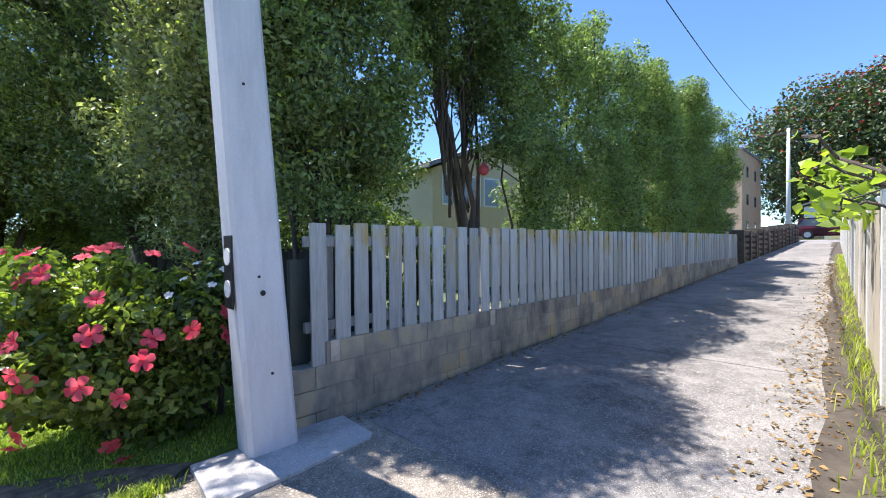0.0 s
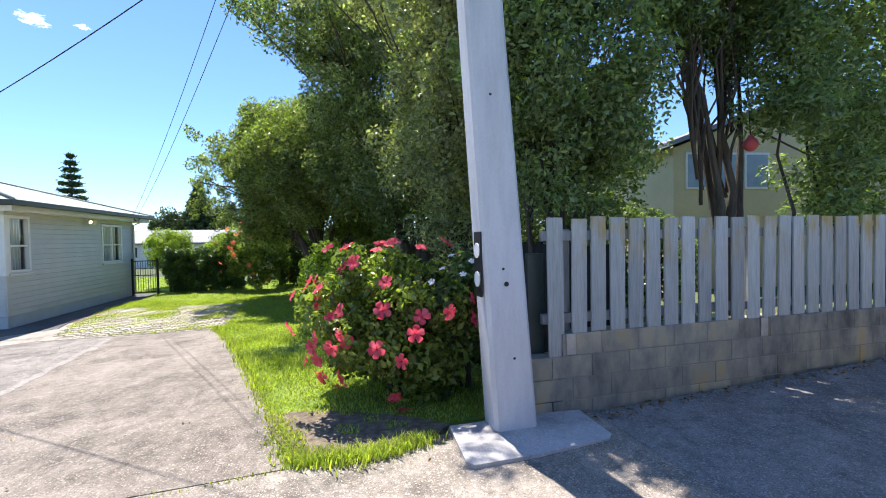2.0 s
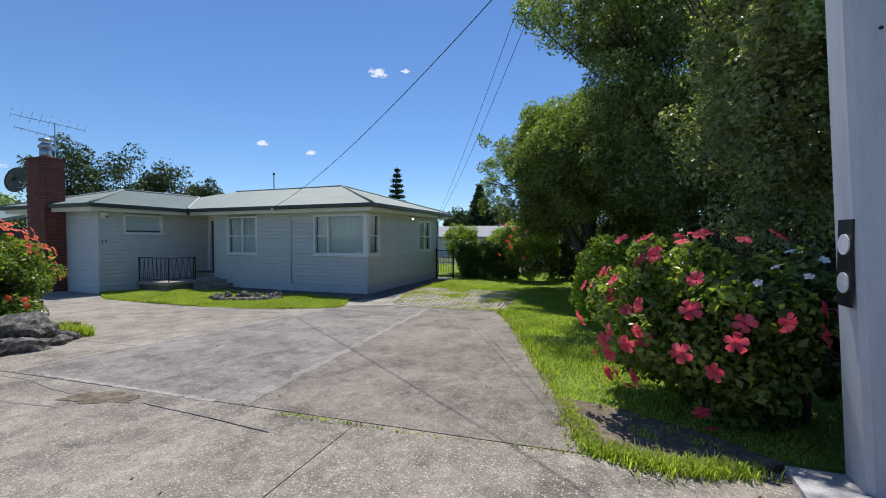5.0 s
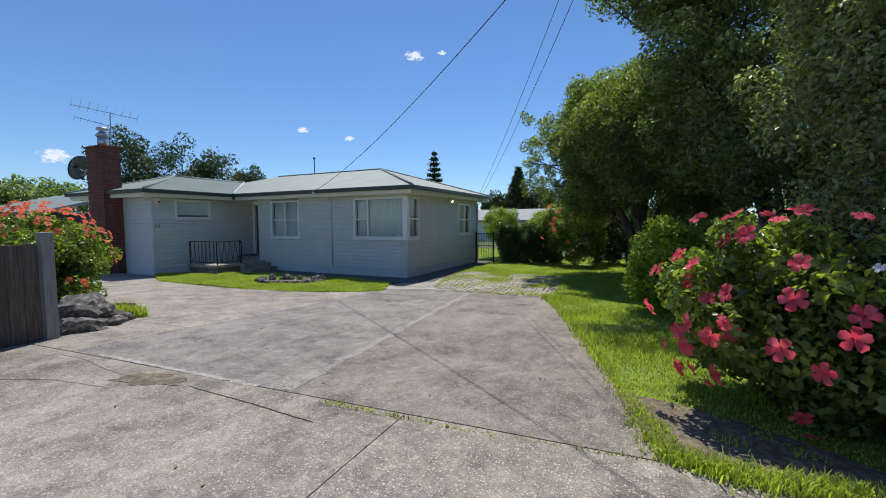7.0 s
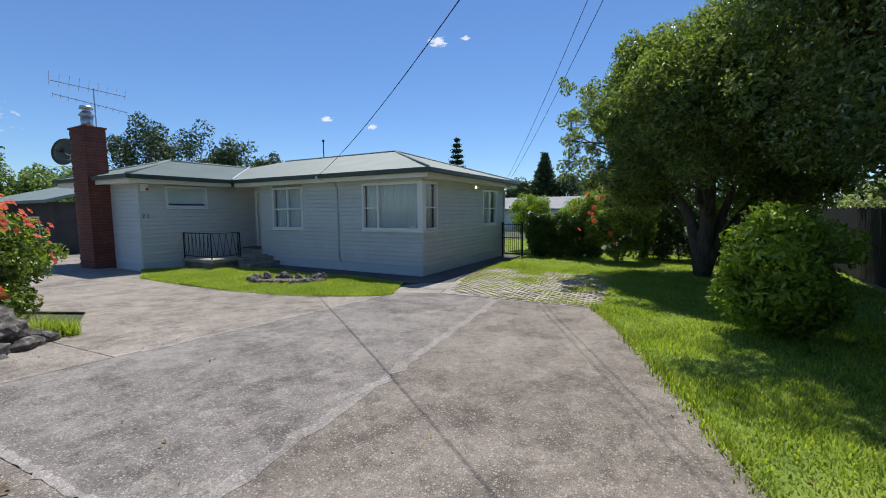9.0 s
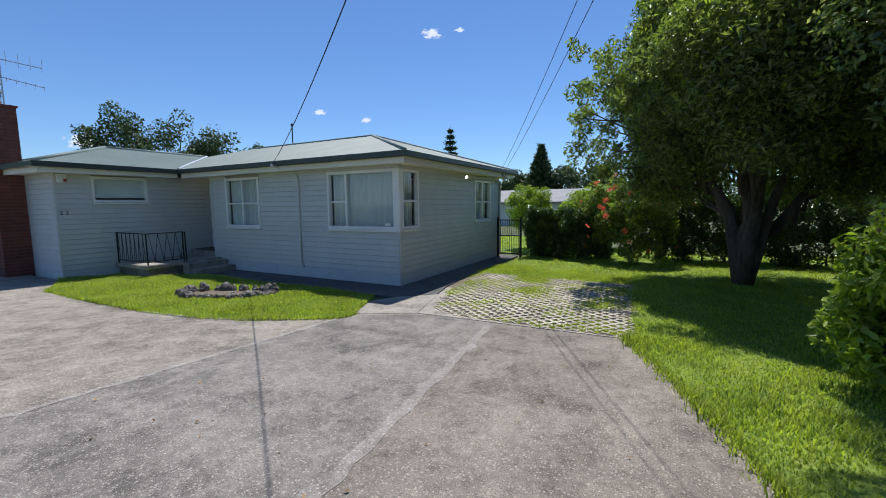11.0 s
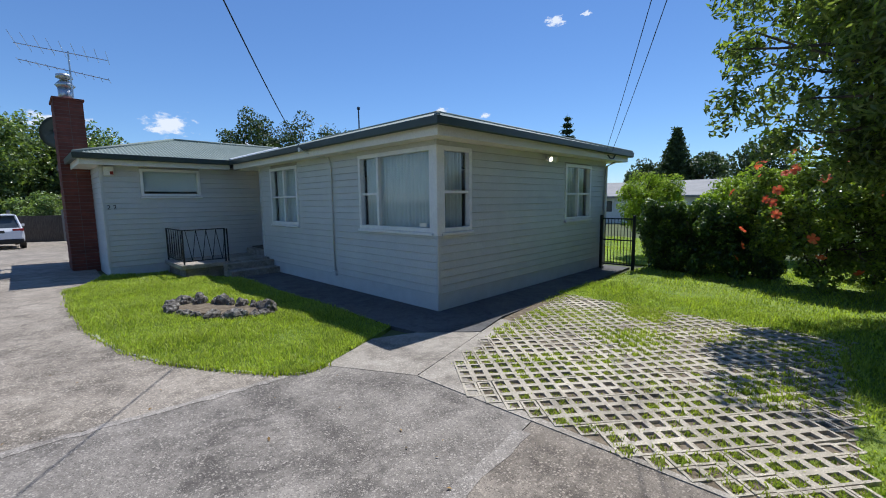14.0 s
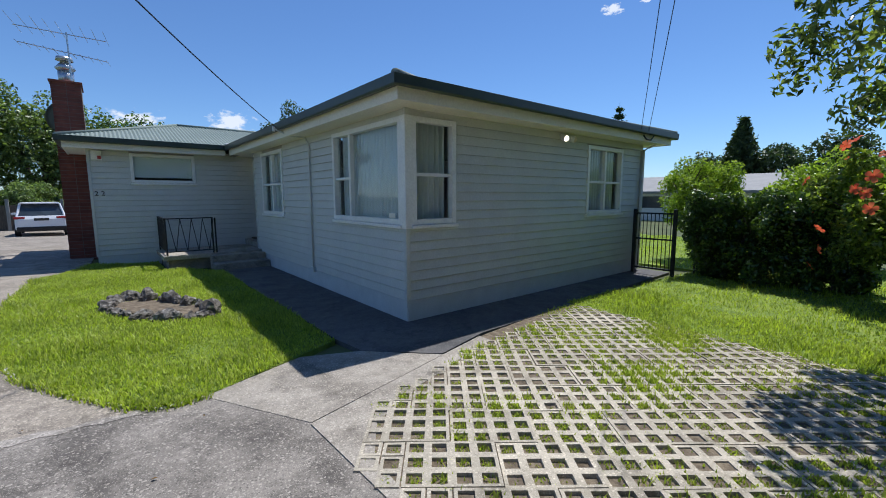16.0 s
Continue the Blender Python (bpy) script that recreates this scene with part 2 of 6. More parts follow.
M_PALING = fence_wood("weathered_grey_paling", (0.33, 0.34, 0.31), (0.46, 0.47, 0.435), (0.56, 0.57, 0.535), 0.8)
M_OLDWOOD = fence_wood("old_brown_timber", (0.05, 0.04, 0.032), (0.11, 0.09, 0.07), (0.2, 0.17, 0.14))
M_BLACKWOOD = fence_wood("dark_stained_timber", (0.014, 0.012, 0.011), (0.028, 0.025, 0.022), (0.05, 0.045, 0.04))
M_POST = fence_wood("grey_post_timber", (0.16, 0.16, 0.15), (0.25, 0.25, 0.235), (0.34, 0.34, 0.32))
L_HEDGE = leafy("hedge_leaf", (0.06, 0.10, 0.04), (0.25, 0.32, 0.13), 0.45, 0.38, 0.5)
L_OLIVE = leafy("grey_green_leaf", (0.11, 0.13, 0.07), (0.38, 0.40, 0.23), 0.5, 0.35, 0.6)
L_DARK = leafy("dark_tree_leaf", (0.035, 0.06, 0.026), (0.19, 0.25, 0.085), 0.45, 0.34, 0.6)
L_TREE = leafy("spreading_tree_leaf", (0.05, 0.075, 0.028), (0.24, 0.285, 0.10), 0.52, 0.34, 0.6)
L_FAR = leafy("far_tree_leaf", (0.025, 0.045, 0.018), (0.08, 0.115, 0.045), 0.25)
L_LIGHT = leafy("yellow_green_leaf", (0.10, 0.17, 0.02), (0.32, 0.40, 0.06), 0.5)
L_GLOSS = leafy("glossy_hibiscus_leaf", (0.05, 0.085, 0.025), (0.24, 0.30, 0.075), 0.48, 0.3, 0.55)
# very dark green: the hedge's shaded front is put into this colour
L_BOX = leafy("clipped_hedge_leaf", (0.014, 0.034, 0.008), (0.075, 0.13, 0.024), 0.28, 0.3, 0.6)
L_GRASS = leafy("grass_blade", (0.16, 0.23, 0.03), (0.42, 0.47, 0.085), 0.5)
L_PINK = leafy("pink_petal", (0.92, 0.055, 0.12), (0.99, 0.15, 0.2), 0.5, 0.6, 0.2, (1.0, 0.9, 0.95))
L_ORANGE = leafy("orange_petal", (0.78, 0.11, 0.06), (0.92, 0.22, 0.11), 0.45, 0.6, 0.2, (1.0, 0.9, 0.8))
L_REDTIP = leafy("dark_red_bloom", (0.12, 0.015, 0.012), (0.3, 0.035, 0.025), 0.2)


# ---- helpers of this scene ----
def part(name, bm, material, parent=None, label="", smooth=False):
    me = bpy.data.meshes.new(name)
    bm.to_mesh(me)
    bm.free()
    me.materials.append(material)
    if smooth:
        me.polygons.foreach_set("use_smooth", [True] * len(me.polygons))
    ob = new(name, me)
    if parent is not None:
        ob.parent = parent
    if label:
        ob["label"] = label
    return ob


def bm_box(x0, y0, z0, x1, y1, z1, bevel=0.0, bm=None):
    """An upright box between two corners, with rounded edges where asked."""
    own = bm is None
    bm = bmesh.new() if own else bm
    r = bmesh.ops.create_cube(bm, size=1.0)
    bmesh.ops.scale(bm, vec=(x1 - x0, y1 - y0, z1 - z0), verts=r["verts"])
    bmesh.ops.translate(bm, vec=((x0 + x1) / 2, (y0 + y1) / 2, (z0 + z1) / 2), verts=r["verts"])
    if bevel and own:
        bmesh.ops.bevel(bm, geom=bm.edges[:], offset=bevel, segments=2, affect="EDGES", profile=0.5)
    return bm


def bm_tube(points, radii, sides=8, bm=None, caps=True):
    """A round tube along points, with a radius for each."""
    bm = bmesh.new() if bm is None else bm
    pts = [Vector(p) for p in points]
    if isinstance(radii, (int, float)):
        radii = [radii] * len(pts)
    rings = []
    for i, p in enumerate(pts):
        d = (pts[min(i + 1, len(pts) - 1)] - pts[max(i - 1, 0)]).normalized()
        side = d.cross(Vector((0.31, 0.17, 0.93)) if abs(d.z) < 0.9 else Vector((1, 0.1, 0))).normalized()
        up = side.cross(d)
        rings.append([bm.verts.new(p + (side * math.cos(a) + up * math.sin(a)) * radii[i]) for a in (2 * math.pi * k / sides for k in range(sides))])
    for a, b in zip(rings, rings[1:]):
        for k in range(sides):
            bm.faces.new((a[k], a[(k + 1) % sides], b[(k + 1) % sides], b[k]))
    if caps:
        bm.faces.new(rings[0][::-1])
        bm.faces.new(rings[-1])
    return bm


def bm_prism(poly, z0, z1, zf=None):
    """A slab over a plan polygon; zf adds the ground's height."""
    bm = bmesh.new()
    f = zf or (lambda x, y: 0.0)
    lo = [bm.verts.new((x, y, z0 + f(x, y))) for x, y in poly]
    hi = [bm.verts.new((x, y, z1 + f(x, y))) for x, y in poly]
    bm.faces.new(lo[::-1])
    bm.faces.new(hi)
    n = len(poly)
    for i in range(n):
        bm.faces.new((lo[i], lo[(i + 1) % n], hi[(i + 1) % n], hi[i]))
    bmesh.ops.recalc_face_normals(bm, faces=bm.faces[:])
    return bm


def thing(name, at, label, category, group="", kind="", turn=0.0):
    ob = new(name)
    ob.empty_display_size = 0.1
    ob.matrix_basis = pose(*at, 0, 0, turn)
    return tagged(ob, label, category, group, kind)


def smooth01(v):
    v = min(1.0, max(0.0, v))
    return v * v * (3 - 2 * v)


def gz(x, y):
    """Height of the ground: it rises gently from the house to the lane, and along the lane to the street."""
    z = 0.24 * min(1.0, max(0.0, (-y - 0.5) / 8.0))
    z -= 0.035 * max(0.0, min(-x, 26.0) - 12.0)
    return z + 0.042 * max(0.0, min(x, 46.0) - 8.6) * smooth01((-2.0 - y) / 4.0)


def leaves_mesh(name, pos, nrm, size, material, parent, rng, aspect=0.5, jitter=0.9, label="", kind=""):
    """Many small folded leaves, each of two faces, at pos, facing about nrm."""
    n = len(pos)
    d = nrm + rng.normal(0, jitter, (n, 3))
    d /= np.linalg.norm(d, axis=1)[:, None] + 1e-9
    t = np.cross(d, rng.normal(0, 1, (n, 3)))
    t /= np.linalg.norm(t, axis=1)[:, None] + 1e-9
    b = np.cross(d, t)
    s = size * rng.uniform(0.6, 1.35, n)[:, None]
    v = np.empty((n, 4, 3))
    v[:, 0] = pos - t * s * 0.5
    v[:, 1] = pos + b * s * aspect * 0.5 + d * s * 0.12
    v[:, 2] = pos + t * s * 0.5 - d * s * 0.1
    v[:, 3] = pos - b * s * aspect * 0.5 + d * s * 0.12
    me = bpy.data.meshes.new(name)
    base = (np.arange(n) * 4)[:, None]
    tri = np.concatenate([base + [0, 1, 2], base + [0, 2, 3]], 1).reshape(-1)
    me.vertices.add(n * 4)
    me.vertices.foreach_set("co", v.reshape(-1))
    me.loops.add(n * 6)
    me.loops.foreach_set("vertex_index", tri.astype(np.int32))
    me.polygons.add(n * 2)
    me.polygons.foreach_set("loop_start", (np.arange(n * 2) * 3).astype(np.int32))
    me.update(calc_edges=True)
    me.materials.append(material)
    ob = new(name, me)
    if parent is not None:
        ob.parent = parent
    if label or kind:
        tagged(ob, label, kind=kind)
    return ob


def clump_points(rng, centres, radii, n, shell=0.55):
    """Leaf places on and in many small clumps, thickest near each clump's outside."""
    k = rng.choice(len(centres), n, p=radii ** 2 / (radii ** 2).sum())
    d = rng.normal(0, 1, (n, 3))
    d /= np.linalg.norm(d, axis=1)[:, None]
    r = radii[k] * (1 - (1 - shell) * rng.random(n) ** 1.6)
    return centres[k] + d * r[:, None], d


def crown(rng, middle, size, clumps, clump_r, fill=0.55, cut=None):
    """Clump centres in an uneven ellipsoid."""
    out = []
    while len(out) < clumps:
        d = rng.normal(0, 1, 3)
        d /= np.linalg.norm(d)
        lump = 0.82 + 0.3 * noise.noise(Vector(d * 1.7 + np.array(middle)))
        p = np.array(middle) + d * np.array(size) * lump * (fill + (1 - fill) * rng.random() ** 0.5)
        if cut is None or cut(p):
            out.append(p)
    return np.array(out), clump_r * rng.uniform(0.6, 1.3, clumps)


def limbs(rng, base, tips, r0, bm=None):
    """Trunk and limbs: bent tapered tubes from the base to each tip."""
    bm = bmesh.new() if bm is None else bm
    b = np.array(base, float)
    for tip in tips:
        t = np.array(tip, float)
        pts = []
        for i in range(6):
            f = i / 5
            p = b + (t - b) * np.array([f ** 1.3, f ** 1.3, f ** 0.85]) + rng.normal(0, 0.06, 3) * (0 < i < 5)
            pts.append(p)
        bm_tube(pts, [max(0.012, r0 * (1 - 0.85 * i / 5)) for i in range(6)], 8, bm)
    return bm


# ---- ground, drive, lawns ----
def clip_poly(poly, p, n, off=0.0):
    """The side of a plan polygon for which (q - p) . n >= off."""
    out = []
    for a, b in zip(poly, poly[1:] + poly[:1]):
        da, db = ((q[0] - p[0]) * n[0] + (q[1] - p[1]) * n[1] - off for q in (a, b))
        if da >= 0:
            out.append(a)
        if (da >= 0) != (db >= 0):
            f = da / (da - db)
            out.append((a[0] + (b[0] - a[0]) * f, a[1] + (b[1] - a[1]) * f))
    return out


def sheet(name, poly, material, parent=None, lift=0.0, thick=0.1, step=1.0, zf=gz, wobble=0.0):
    """A slab that follows the ground over a plan polygon."""
    bm = bmesh.new()
    bm.faces.new([bm.verts.new((x, y, 0)) for x, y in poly])
    for ax in (0, 1):
        lo, hi = min(p[ax] for p in poly), max(p[ax] for p in poly)
        k = math.floor(lo / step) + 1
        while k * step < hi:
            co, no = [0, 0, 0], [0, 0, 0]
            co[ax], no[ax] = k * step, 1
            bmesh.ops.bisect_plane(bm, geom=bm.verts[:] + bm.edges[:] + bm.faces[:], plane_co=co, plane_no=no)
            k += 1
    bmesh.ops.recalc_face_normals(bm, faces=bm.faces[:])
    if bm.faces[:][0].normal.z < 0:
        bmesh.ops.reverse_faces(bm, faces=bm.faces[:])
    edge = [e for e in bm.edges if e.is_boundary]
    r = bmesh.ops.extrude_edge_only(bm, edges=edge)
    low = {v for v in r["geom"] if isinstance(v, bmesh.types.BMVert)}
    for v in bm.verts:
        h = wobble * noise.noise(Vector((v.co.x * 0.9, v.co.y * 0.9, 3.0)))
        v.co.z = zf(v.co.x, v.co.y) + lift + h - (thick if v in low else 0)
    bmesh.ops.recalc_face_normals(bm, faces=bm.faces[:])
    return part(name, bm, material, parent)


def inside(x, y, poly):
    hit = False
    for (x0, y0), (x1, y1) in zip(poly, poly[1:] + poly[:1]):
        if (y0 > y) != (y1 > y) and x < (x1 - x0) * (y - y0) / (y1 - y0) + x0:
            hit = not hit
    return hit


def ground_sheet():
    near = [i * 1.0 for i in range(-26, 50)]
    far = [60, 80, 110, 160, 240, 400, 800, 1500]
    xs = [-f for f in reversed(far)] + [-45, -35] + near + far
    ys = [-f for f in reversed(far)] + [-45, -35] + [i * 1.0 for i in range(-26, 27)] + [35, 45] + far
    bm = bmesh.new()
    rows = [[bm.verts.new((x, y, gz(x, y) - 0.045)) for x in xs] for y in ys]
    for a, b in zip(rows, rows[1:]):
        for i in range(len(xs) - 1):
            bm.faces.new((a[i], a[i + 1], b[i + 1], b[i]))
    return tagged(part("ground", bm, M_GROUND), "patchy green grass and bare soil", "ground", kind="structure")


ground_sheet()

DRIVE_EDGE = [(4.60, -1.78), (4.95, -2.6), (5.29, -3.49), (5.62, -4.49), (6.0, -5.65), (6.33, -6.78), (6.66, -7.62)]
LAWN_ARC = [(-5.9, -3.9), (-4.0, -3.96), (-2.3, -3.9), (-1.2, -3.72), (-0.5, -3.5), (0.1, -3.17), (0.57, -2.84), (0.76, -2.62), (0.74, -2.36)]
PATH_CORNER = [(1.58, -1.87)]
DRIVE = [(-34, -7.6), (-4.2, -7.3), (-2.4, -6.3), (-1.3, -6.8), (-0.55, -7.75), (-0.38, -8.3), (-0.1, -14.15), (9.2, -14.15), (9.2, -11.6), (9.2, -7.8), (8.2, -7.72), (7.3, -8.08), (6.75, -8.03)] + DRIVE_EDGE[::-1] + PATH_CORNER + LAWN_ARC[::-1] + [(-7.4, -3.2), (-10.8, -3.1), (-11.6, 6.0), (-34, 6.0)]


def split_all(poly, lines, gap=0.008):
    pieces = [poly]
    for (ax, ay), (bx, by) in lines:
        l = math.hypot(bx - ax, by - ay)
        n = (-(by - ay) / l, (bx - ax) / l)
        nxt = []
        for q in pieces:
            for s in (1, -1):
                c = clip_poly(q, (ax, ay), (n[0] * s, n[1] * s), gap)
                if len(c) > 2:
                    nxt.append(c)
        pieces = nxt
    return pieces


def drive_slabs():
    root = thing("driveway", (0, 0, 0), "weathered grey exposed-aggregate concrete driveway with open joints", "driveway", kind="structure")
    sheet("joint_bed", DRIVE, M_JOINT, root, -0.022, 0.05)
    across = ((0.5, -8.52), (6.7, -8.06))
    n = (-(across[1][1] - across[0][1]), across[1][0] - across[0][0])
    l = math.hypot(*n)
    n = (n[0] / l, n[1] / l)
    up, low = clip_poly(DRIVE, across[0], n, 0.007), clip_poly(DRIVE, across[0], (-n[0], -n[1]), 0.007)
    a, b = (0.52, -8.65), (0.72, -2.6)
    m = ((b[1] - a[1]) / math.hypot(b[0] - a[0], b[1] - a[1]), -(b[0] - a[0]) / math.hypot(b[0] - a[0], b[1] - a[1]))
    right, left = clip_poly(up, a, m, 0.006), clip_poly(up, a, (-m[0], -m[1]), 0.006)
    pieces = [(q, M_DRIVE_BROWN if sum(p[0] for p in q) / len(q) > 3.6 else M_DRIVE_GREY) for q in split_all(right, [((3.72, -8.33), (2.84, -1.97))], 0.004)]
    pieces += [(q, M_DRIVE) for q in split_all(left, [((-0.94, -7.26), (0.56, -7.14))], 0.006)]
    pieces += [(q, M_DRIVE) for q in split_all(low, [((4.95, -9.6), (4.9, -8.2)), ((-3, -10.6), (9, -10.4))], 0.004)]
    for q, m_ in pieces:
        sheet("slab", q, m_, root, 0.0, 0.03)
    for k, line in enumerate((((2.84, -8.58), (3.71, -8.59), (4.45, -8.62)), ((0.6, -8.62), (1.1, -8.6), (1.54, -8.66), (2.0, -8.68)), ((0.2, -9.5), (0.9, -9.3), (1.49, -9.04), (2.3, -8.9)), ((2.75, -8.75), (2.5, -8.45)))):
        side = []
        for s in (1, -1):
            row = []
            for (ax, ay), (bx, by) in zip(line, line[1:]):
                for i in range(8):
                    f = i / 8
                    w = 0.002 + 0.008 * abs(noise.noise(Vector((ax + bx * f, i * 0.7, k * 3.0))))
                    j = 0.014 * noise.noise(Vector((ax * 3 + i * 0.6, ay * 3, k * 7.0)))
                    row.append((ax + (bx - ax) * f + j * 0.4, ay + (by - ay) * f + j + s * w))
            side += row if s > 0 else row[::-1]
        sheet("crack", side, M_WALK, root, 0.0025, 0.005, 2.0)
    patch = [(2.33 + (0.34 * math.cos(a) - 0.06 * math.sin(a)) * k, -8.63 + (0.13 * math.sin(a) + 0.1 * math.cos(a)) * k) for a, k in ((a, 1 + 0.6 * noise.noise(Vector((3 * math.cos(a), 3 * math.sin(a), 2.0)))) for a in np.linspace(0, 2 * math.pi, 44, endpoint=False))]
    sheet("dirt_patch", patch, M_SOIL, root, 0.003, 0.006, 0.3)
    for k, (a, b, w) in enumerate((((3.70, -8.25), (2.86, -2.0), 0.13), ((0.60, -6.9), (0.74, -2.75), 0.09), ((1.0, -8.43), (3.4, -8.3), 0.07))):
        u = Vector((b[0] - a[0], b[1] - a[1], 0)).normalized()
        n, side, m = Vector((-u.y, u.x, 0)), [], 40
        for s in (1, -1):
            row = [Vector((*a, 0)).lerp(Vector((*b, 0)), i / m) + n * s * w * max(0.04, 0.42 + 0.75 * noise.noise(Vector((i * 0.9, s * 9.0, k * 5.0)))) for i in range(m + 1)]
            side += [(p.x, p.y) for p in (row if s > 0 else row[::-1])]
        sheet("worn_band", side, M_WORN, root, 0.003, 0.006, 1.0)
    return root


drive_slabs()
LANE = [(9.2, -8.4), (9.2, -11.6), (12, -11.1), (19, -10.8), (45, -10.2), (45, -7.9), (9.2, -7.9)]
lane = thing("lane", (0, 0, 0), "long shared concrete lane, grey with lighter worn tracks", "lane", kind="structure")
sheet("joint_bed", LANE, M_JOINT, lane, -0.022, 0.05)
for q in split_all(LANE, [((x, -7), (x + 0.15, -12)) for x in (12.6, 16.3, 20.2, 24.5, 29, 34, 39)]):
    sheet("slab", q, M_LANE, lane, 0.0, 0.03)
strip = [(9.7 + 0.5 * i, -11.36 + 0.0424 * 0.5 * i) for i in range(64)]
strip += [(x, y + 0.42 + 0.22 * noise.noise(Vector((x * 0.8, 1.0, 2.0))) + 0.08 * noise.noise(Vector((x * 3.1, 1.0, 2.0)))) for x, y in strip[::-1]]
verge_dirt = sheet("lane_dirt", strip, M_EARTH, None, 0.004, 0.03, 2.0)
tagged(verge_dirt, "dark damp soil along the lane edge", "soil", kind="structure")
sheet("path", [(0.74, -2.36), (1.58, -1.87), (1.12, -0.35), (0.55, -0.95), (0.36, -1.5)], M_PATH, None, 0.004, 0.06)
tagged(bpy.data.objects["path"], "pale concrete path slab beside the lawn", "path", kind="structure")
# the strip beside the wall: shade is part of M_WALK's colour
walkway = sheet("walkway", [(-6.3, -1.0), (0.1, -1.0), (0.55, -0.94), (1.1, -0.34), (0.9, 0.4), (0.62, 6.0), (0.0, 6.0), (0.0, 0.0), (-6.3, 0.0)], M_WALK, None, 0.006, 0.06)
tagged(walkway, "narrow concrete walkway along the house wall, its shade put into the dark colour", "walkway", kind="structure")

rim = [Vector((x, y, 0)) for x, y in LAWN_ARC[2:]]
outer, inner = [], []
for i, p in enumerate(rim):
    d = (rim[min(i + 1, len(rim) - 1)] - rim[max(i - 1, 0)]).normalized()
    w = 0.022 + 0.016 * noise.noise(Vector((i * 1.3, 0.0, 4.0)))
    outer.append((p.x + d.y * w, p.y - d.x * w))
    inner.append((p.x - d.y * 0.02, p.y + d.x * 0.02))
lawn_edging = sheet("lawn_edging", outer + inner[::-1], M_PAD, None, 0.012, 0.05)
tagged(lawn_edging, "thin pale concrete edging strip round the lawn", "edging", kind="structure")
LAWN_FRONT = LAWN_ARC + [(0.36, -1.5), (0.1, -1.02), (-5.35, -1.02), (-6.1, -1.95), (-7.55, -1.95), (-7.35, -3.2)]
LAWN_RIGHT = [(4.62, -1.76), (4.97, -2.6), (5.31, -3.49), (5.64, -4.49), (6.02, -5.65), (6.35, -6.78), (6.70, -7.7), (8.9, -7.62), (9.6, -7.5), (9.6, 9.5), (1.0, 9.5), (0.72, 2.3), (4.4, 2.2)]
PAVED = [(1.62, -1.86), (4.60, -1.78), (4.52, 2.2), (0.75, 2.3), (0.95, 0.4), (1.16, -0.35)]


def lawn(name, poly, label, density, seed, tall=0.05, skip=None):
    rng = np.random.default_rng(seed)
    turf = tagged(sheet(name, poly, M_TURF, None, 0.004, 0.06, wobble=0.02), label, "lawn", kind="structure")
    xs, ys = [p[0] for p in poly], [p[1] for p in poly]
    area = (max(xs) - min(xs)) * (max(ys) - min(ys))
    n = int(area * density)
    p = rng.uniform((min(xs), min(ys)), (max(xs), max(ys)), (n, 2))
    p = p[[inside(x, y, poly) and not (skip and skip(x, y)) for x, y in p]]
    p = p[(p[:, 1] < 3.5) & (p[:, 0] < 8.3) | (rng.random(len(p)) < 0.35)]
    blades("grass", p, tall, rng, turf)
    return turf


def blades(name, p, tall, rng, parent, lift=0.0, material=None):
    """Grass blades: narrow bent triangles."""
    n = len(p)
    z = np.array([gz(x, y) + 0.02 * noise.noise(Vector((x * 0.9, y * 0.9, 3.0))) for x, y in p]) + lift
    big = np.array([0.55 + 0.9 * max(0.0, noise.noise(Vector((x * 1.3, y * 1.3, 9.0))) + 0.35) for x, y in p])
    a = rng.uniform(0, 6.283, n)
    h = tall * rng.uniform(0.5, 1.5, n) * big
    w = rng.uniform(0.003, 0.0075, n)
    lean = rng.uniform(0.2, 0.9, n) * h
    v = np.empty((n, 5, 3))
    base = np.stack([p[:, 0], p[:, 1], z], 1)
    side = np.stack([np.cos(a), np.sin(a), 0 * a], 1)
    fwd = np.stack([-np.sin(a), np.cos(a), 0 * a], 1)
    up = np.array([0, 0, 1.0])
    v[:, 0], v[:, 1] = base - side * w[:, None], base + side * w[:, None]
    mid = base + up * (h * 0.6)[:, None] + fwd * (lean * 0.35)[:, None]
    v[:, 2], v[:, 3] = mid + side * (w * 0.8)[:, None], mid - side * (w * 0.8)[:, None]
    v[:, 4] = base + up * (h * 0.95)[:, None] + fwd * lean[:, None]
    me = bpy.data.meshes.new(name)
    me.vertices.add(n * 5)
    me.vertices.foreach_set("co", v.reshape(-1))
    b = (np.arange(n) * 5)[:, None]
    idx = np.concatenate([b + [0, 1, 2], b + [0, 2, 3], b + [3, 2, 4]], 1).reshape(-1)
    me.loops.add(n * 9)
    me.loops.foreach_set("vertex_index", idx.astype(np.int32))
    me.polygons.add(n * 3)
    me.polygons.foreach_set("loop_start", (np.arange(n * 3) * 3).astype(np.int32))
    me.update(calc_edges=True)
    me.materials.append(material or L_GRASS)
    ob = new(name, me)
    ob.parent = parent
    return tagged(ob, kind="stuff")


SOIL_CORNER = [(6.33, -6.95), (6.45, -7.4), (6.62, -7.78), (6.74, -8.05), (7.2, -8.06), (7.6, -7.98), (7.95, -7.7), (7.5, -7.35), (6.9, -7.05)]
RING = (-2.38, -2.42)
lawn("front_lawn", LAWN_FRONT, "small sunny front lawn island of rough mown grass", 4600, 11, 0.052, lambda x, y: math.hypot((x - RING[0]) * 0.79 + (y - RING[1]) * 0.22, (y - RING[1]) * 1.72 - (x - RING[0]) * 0.93) < 0.56)
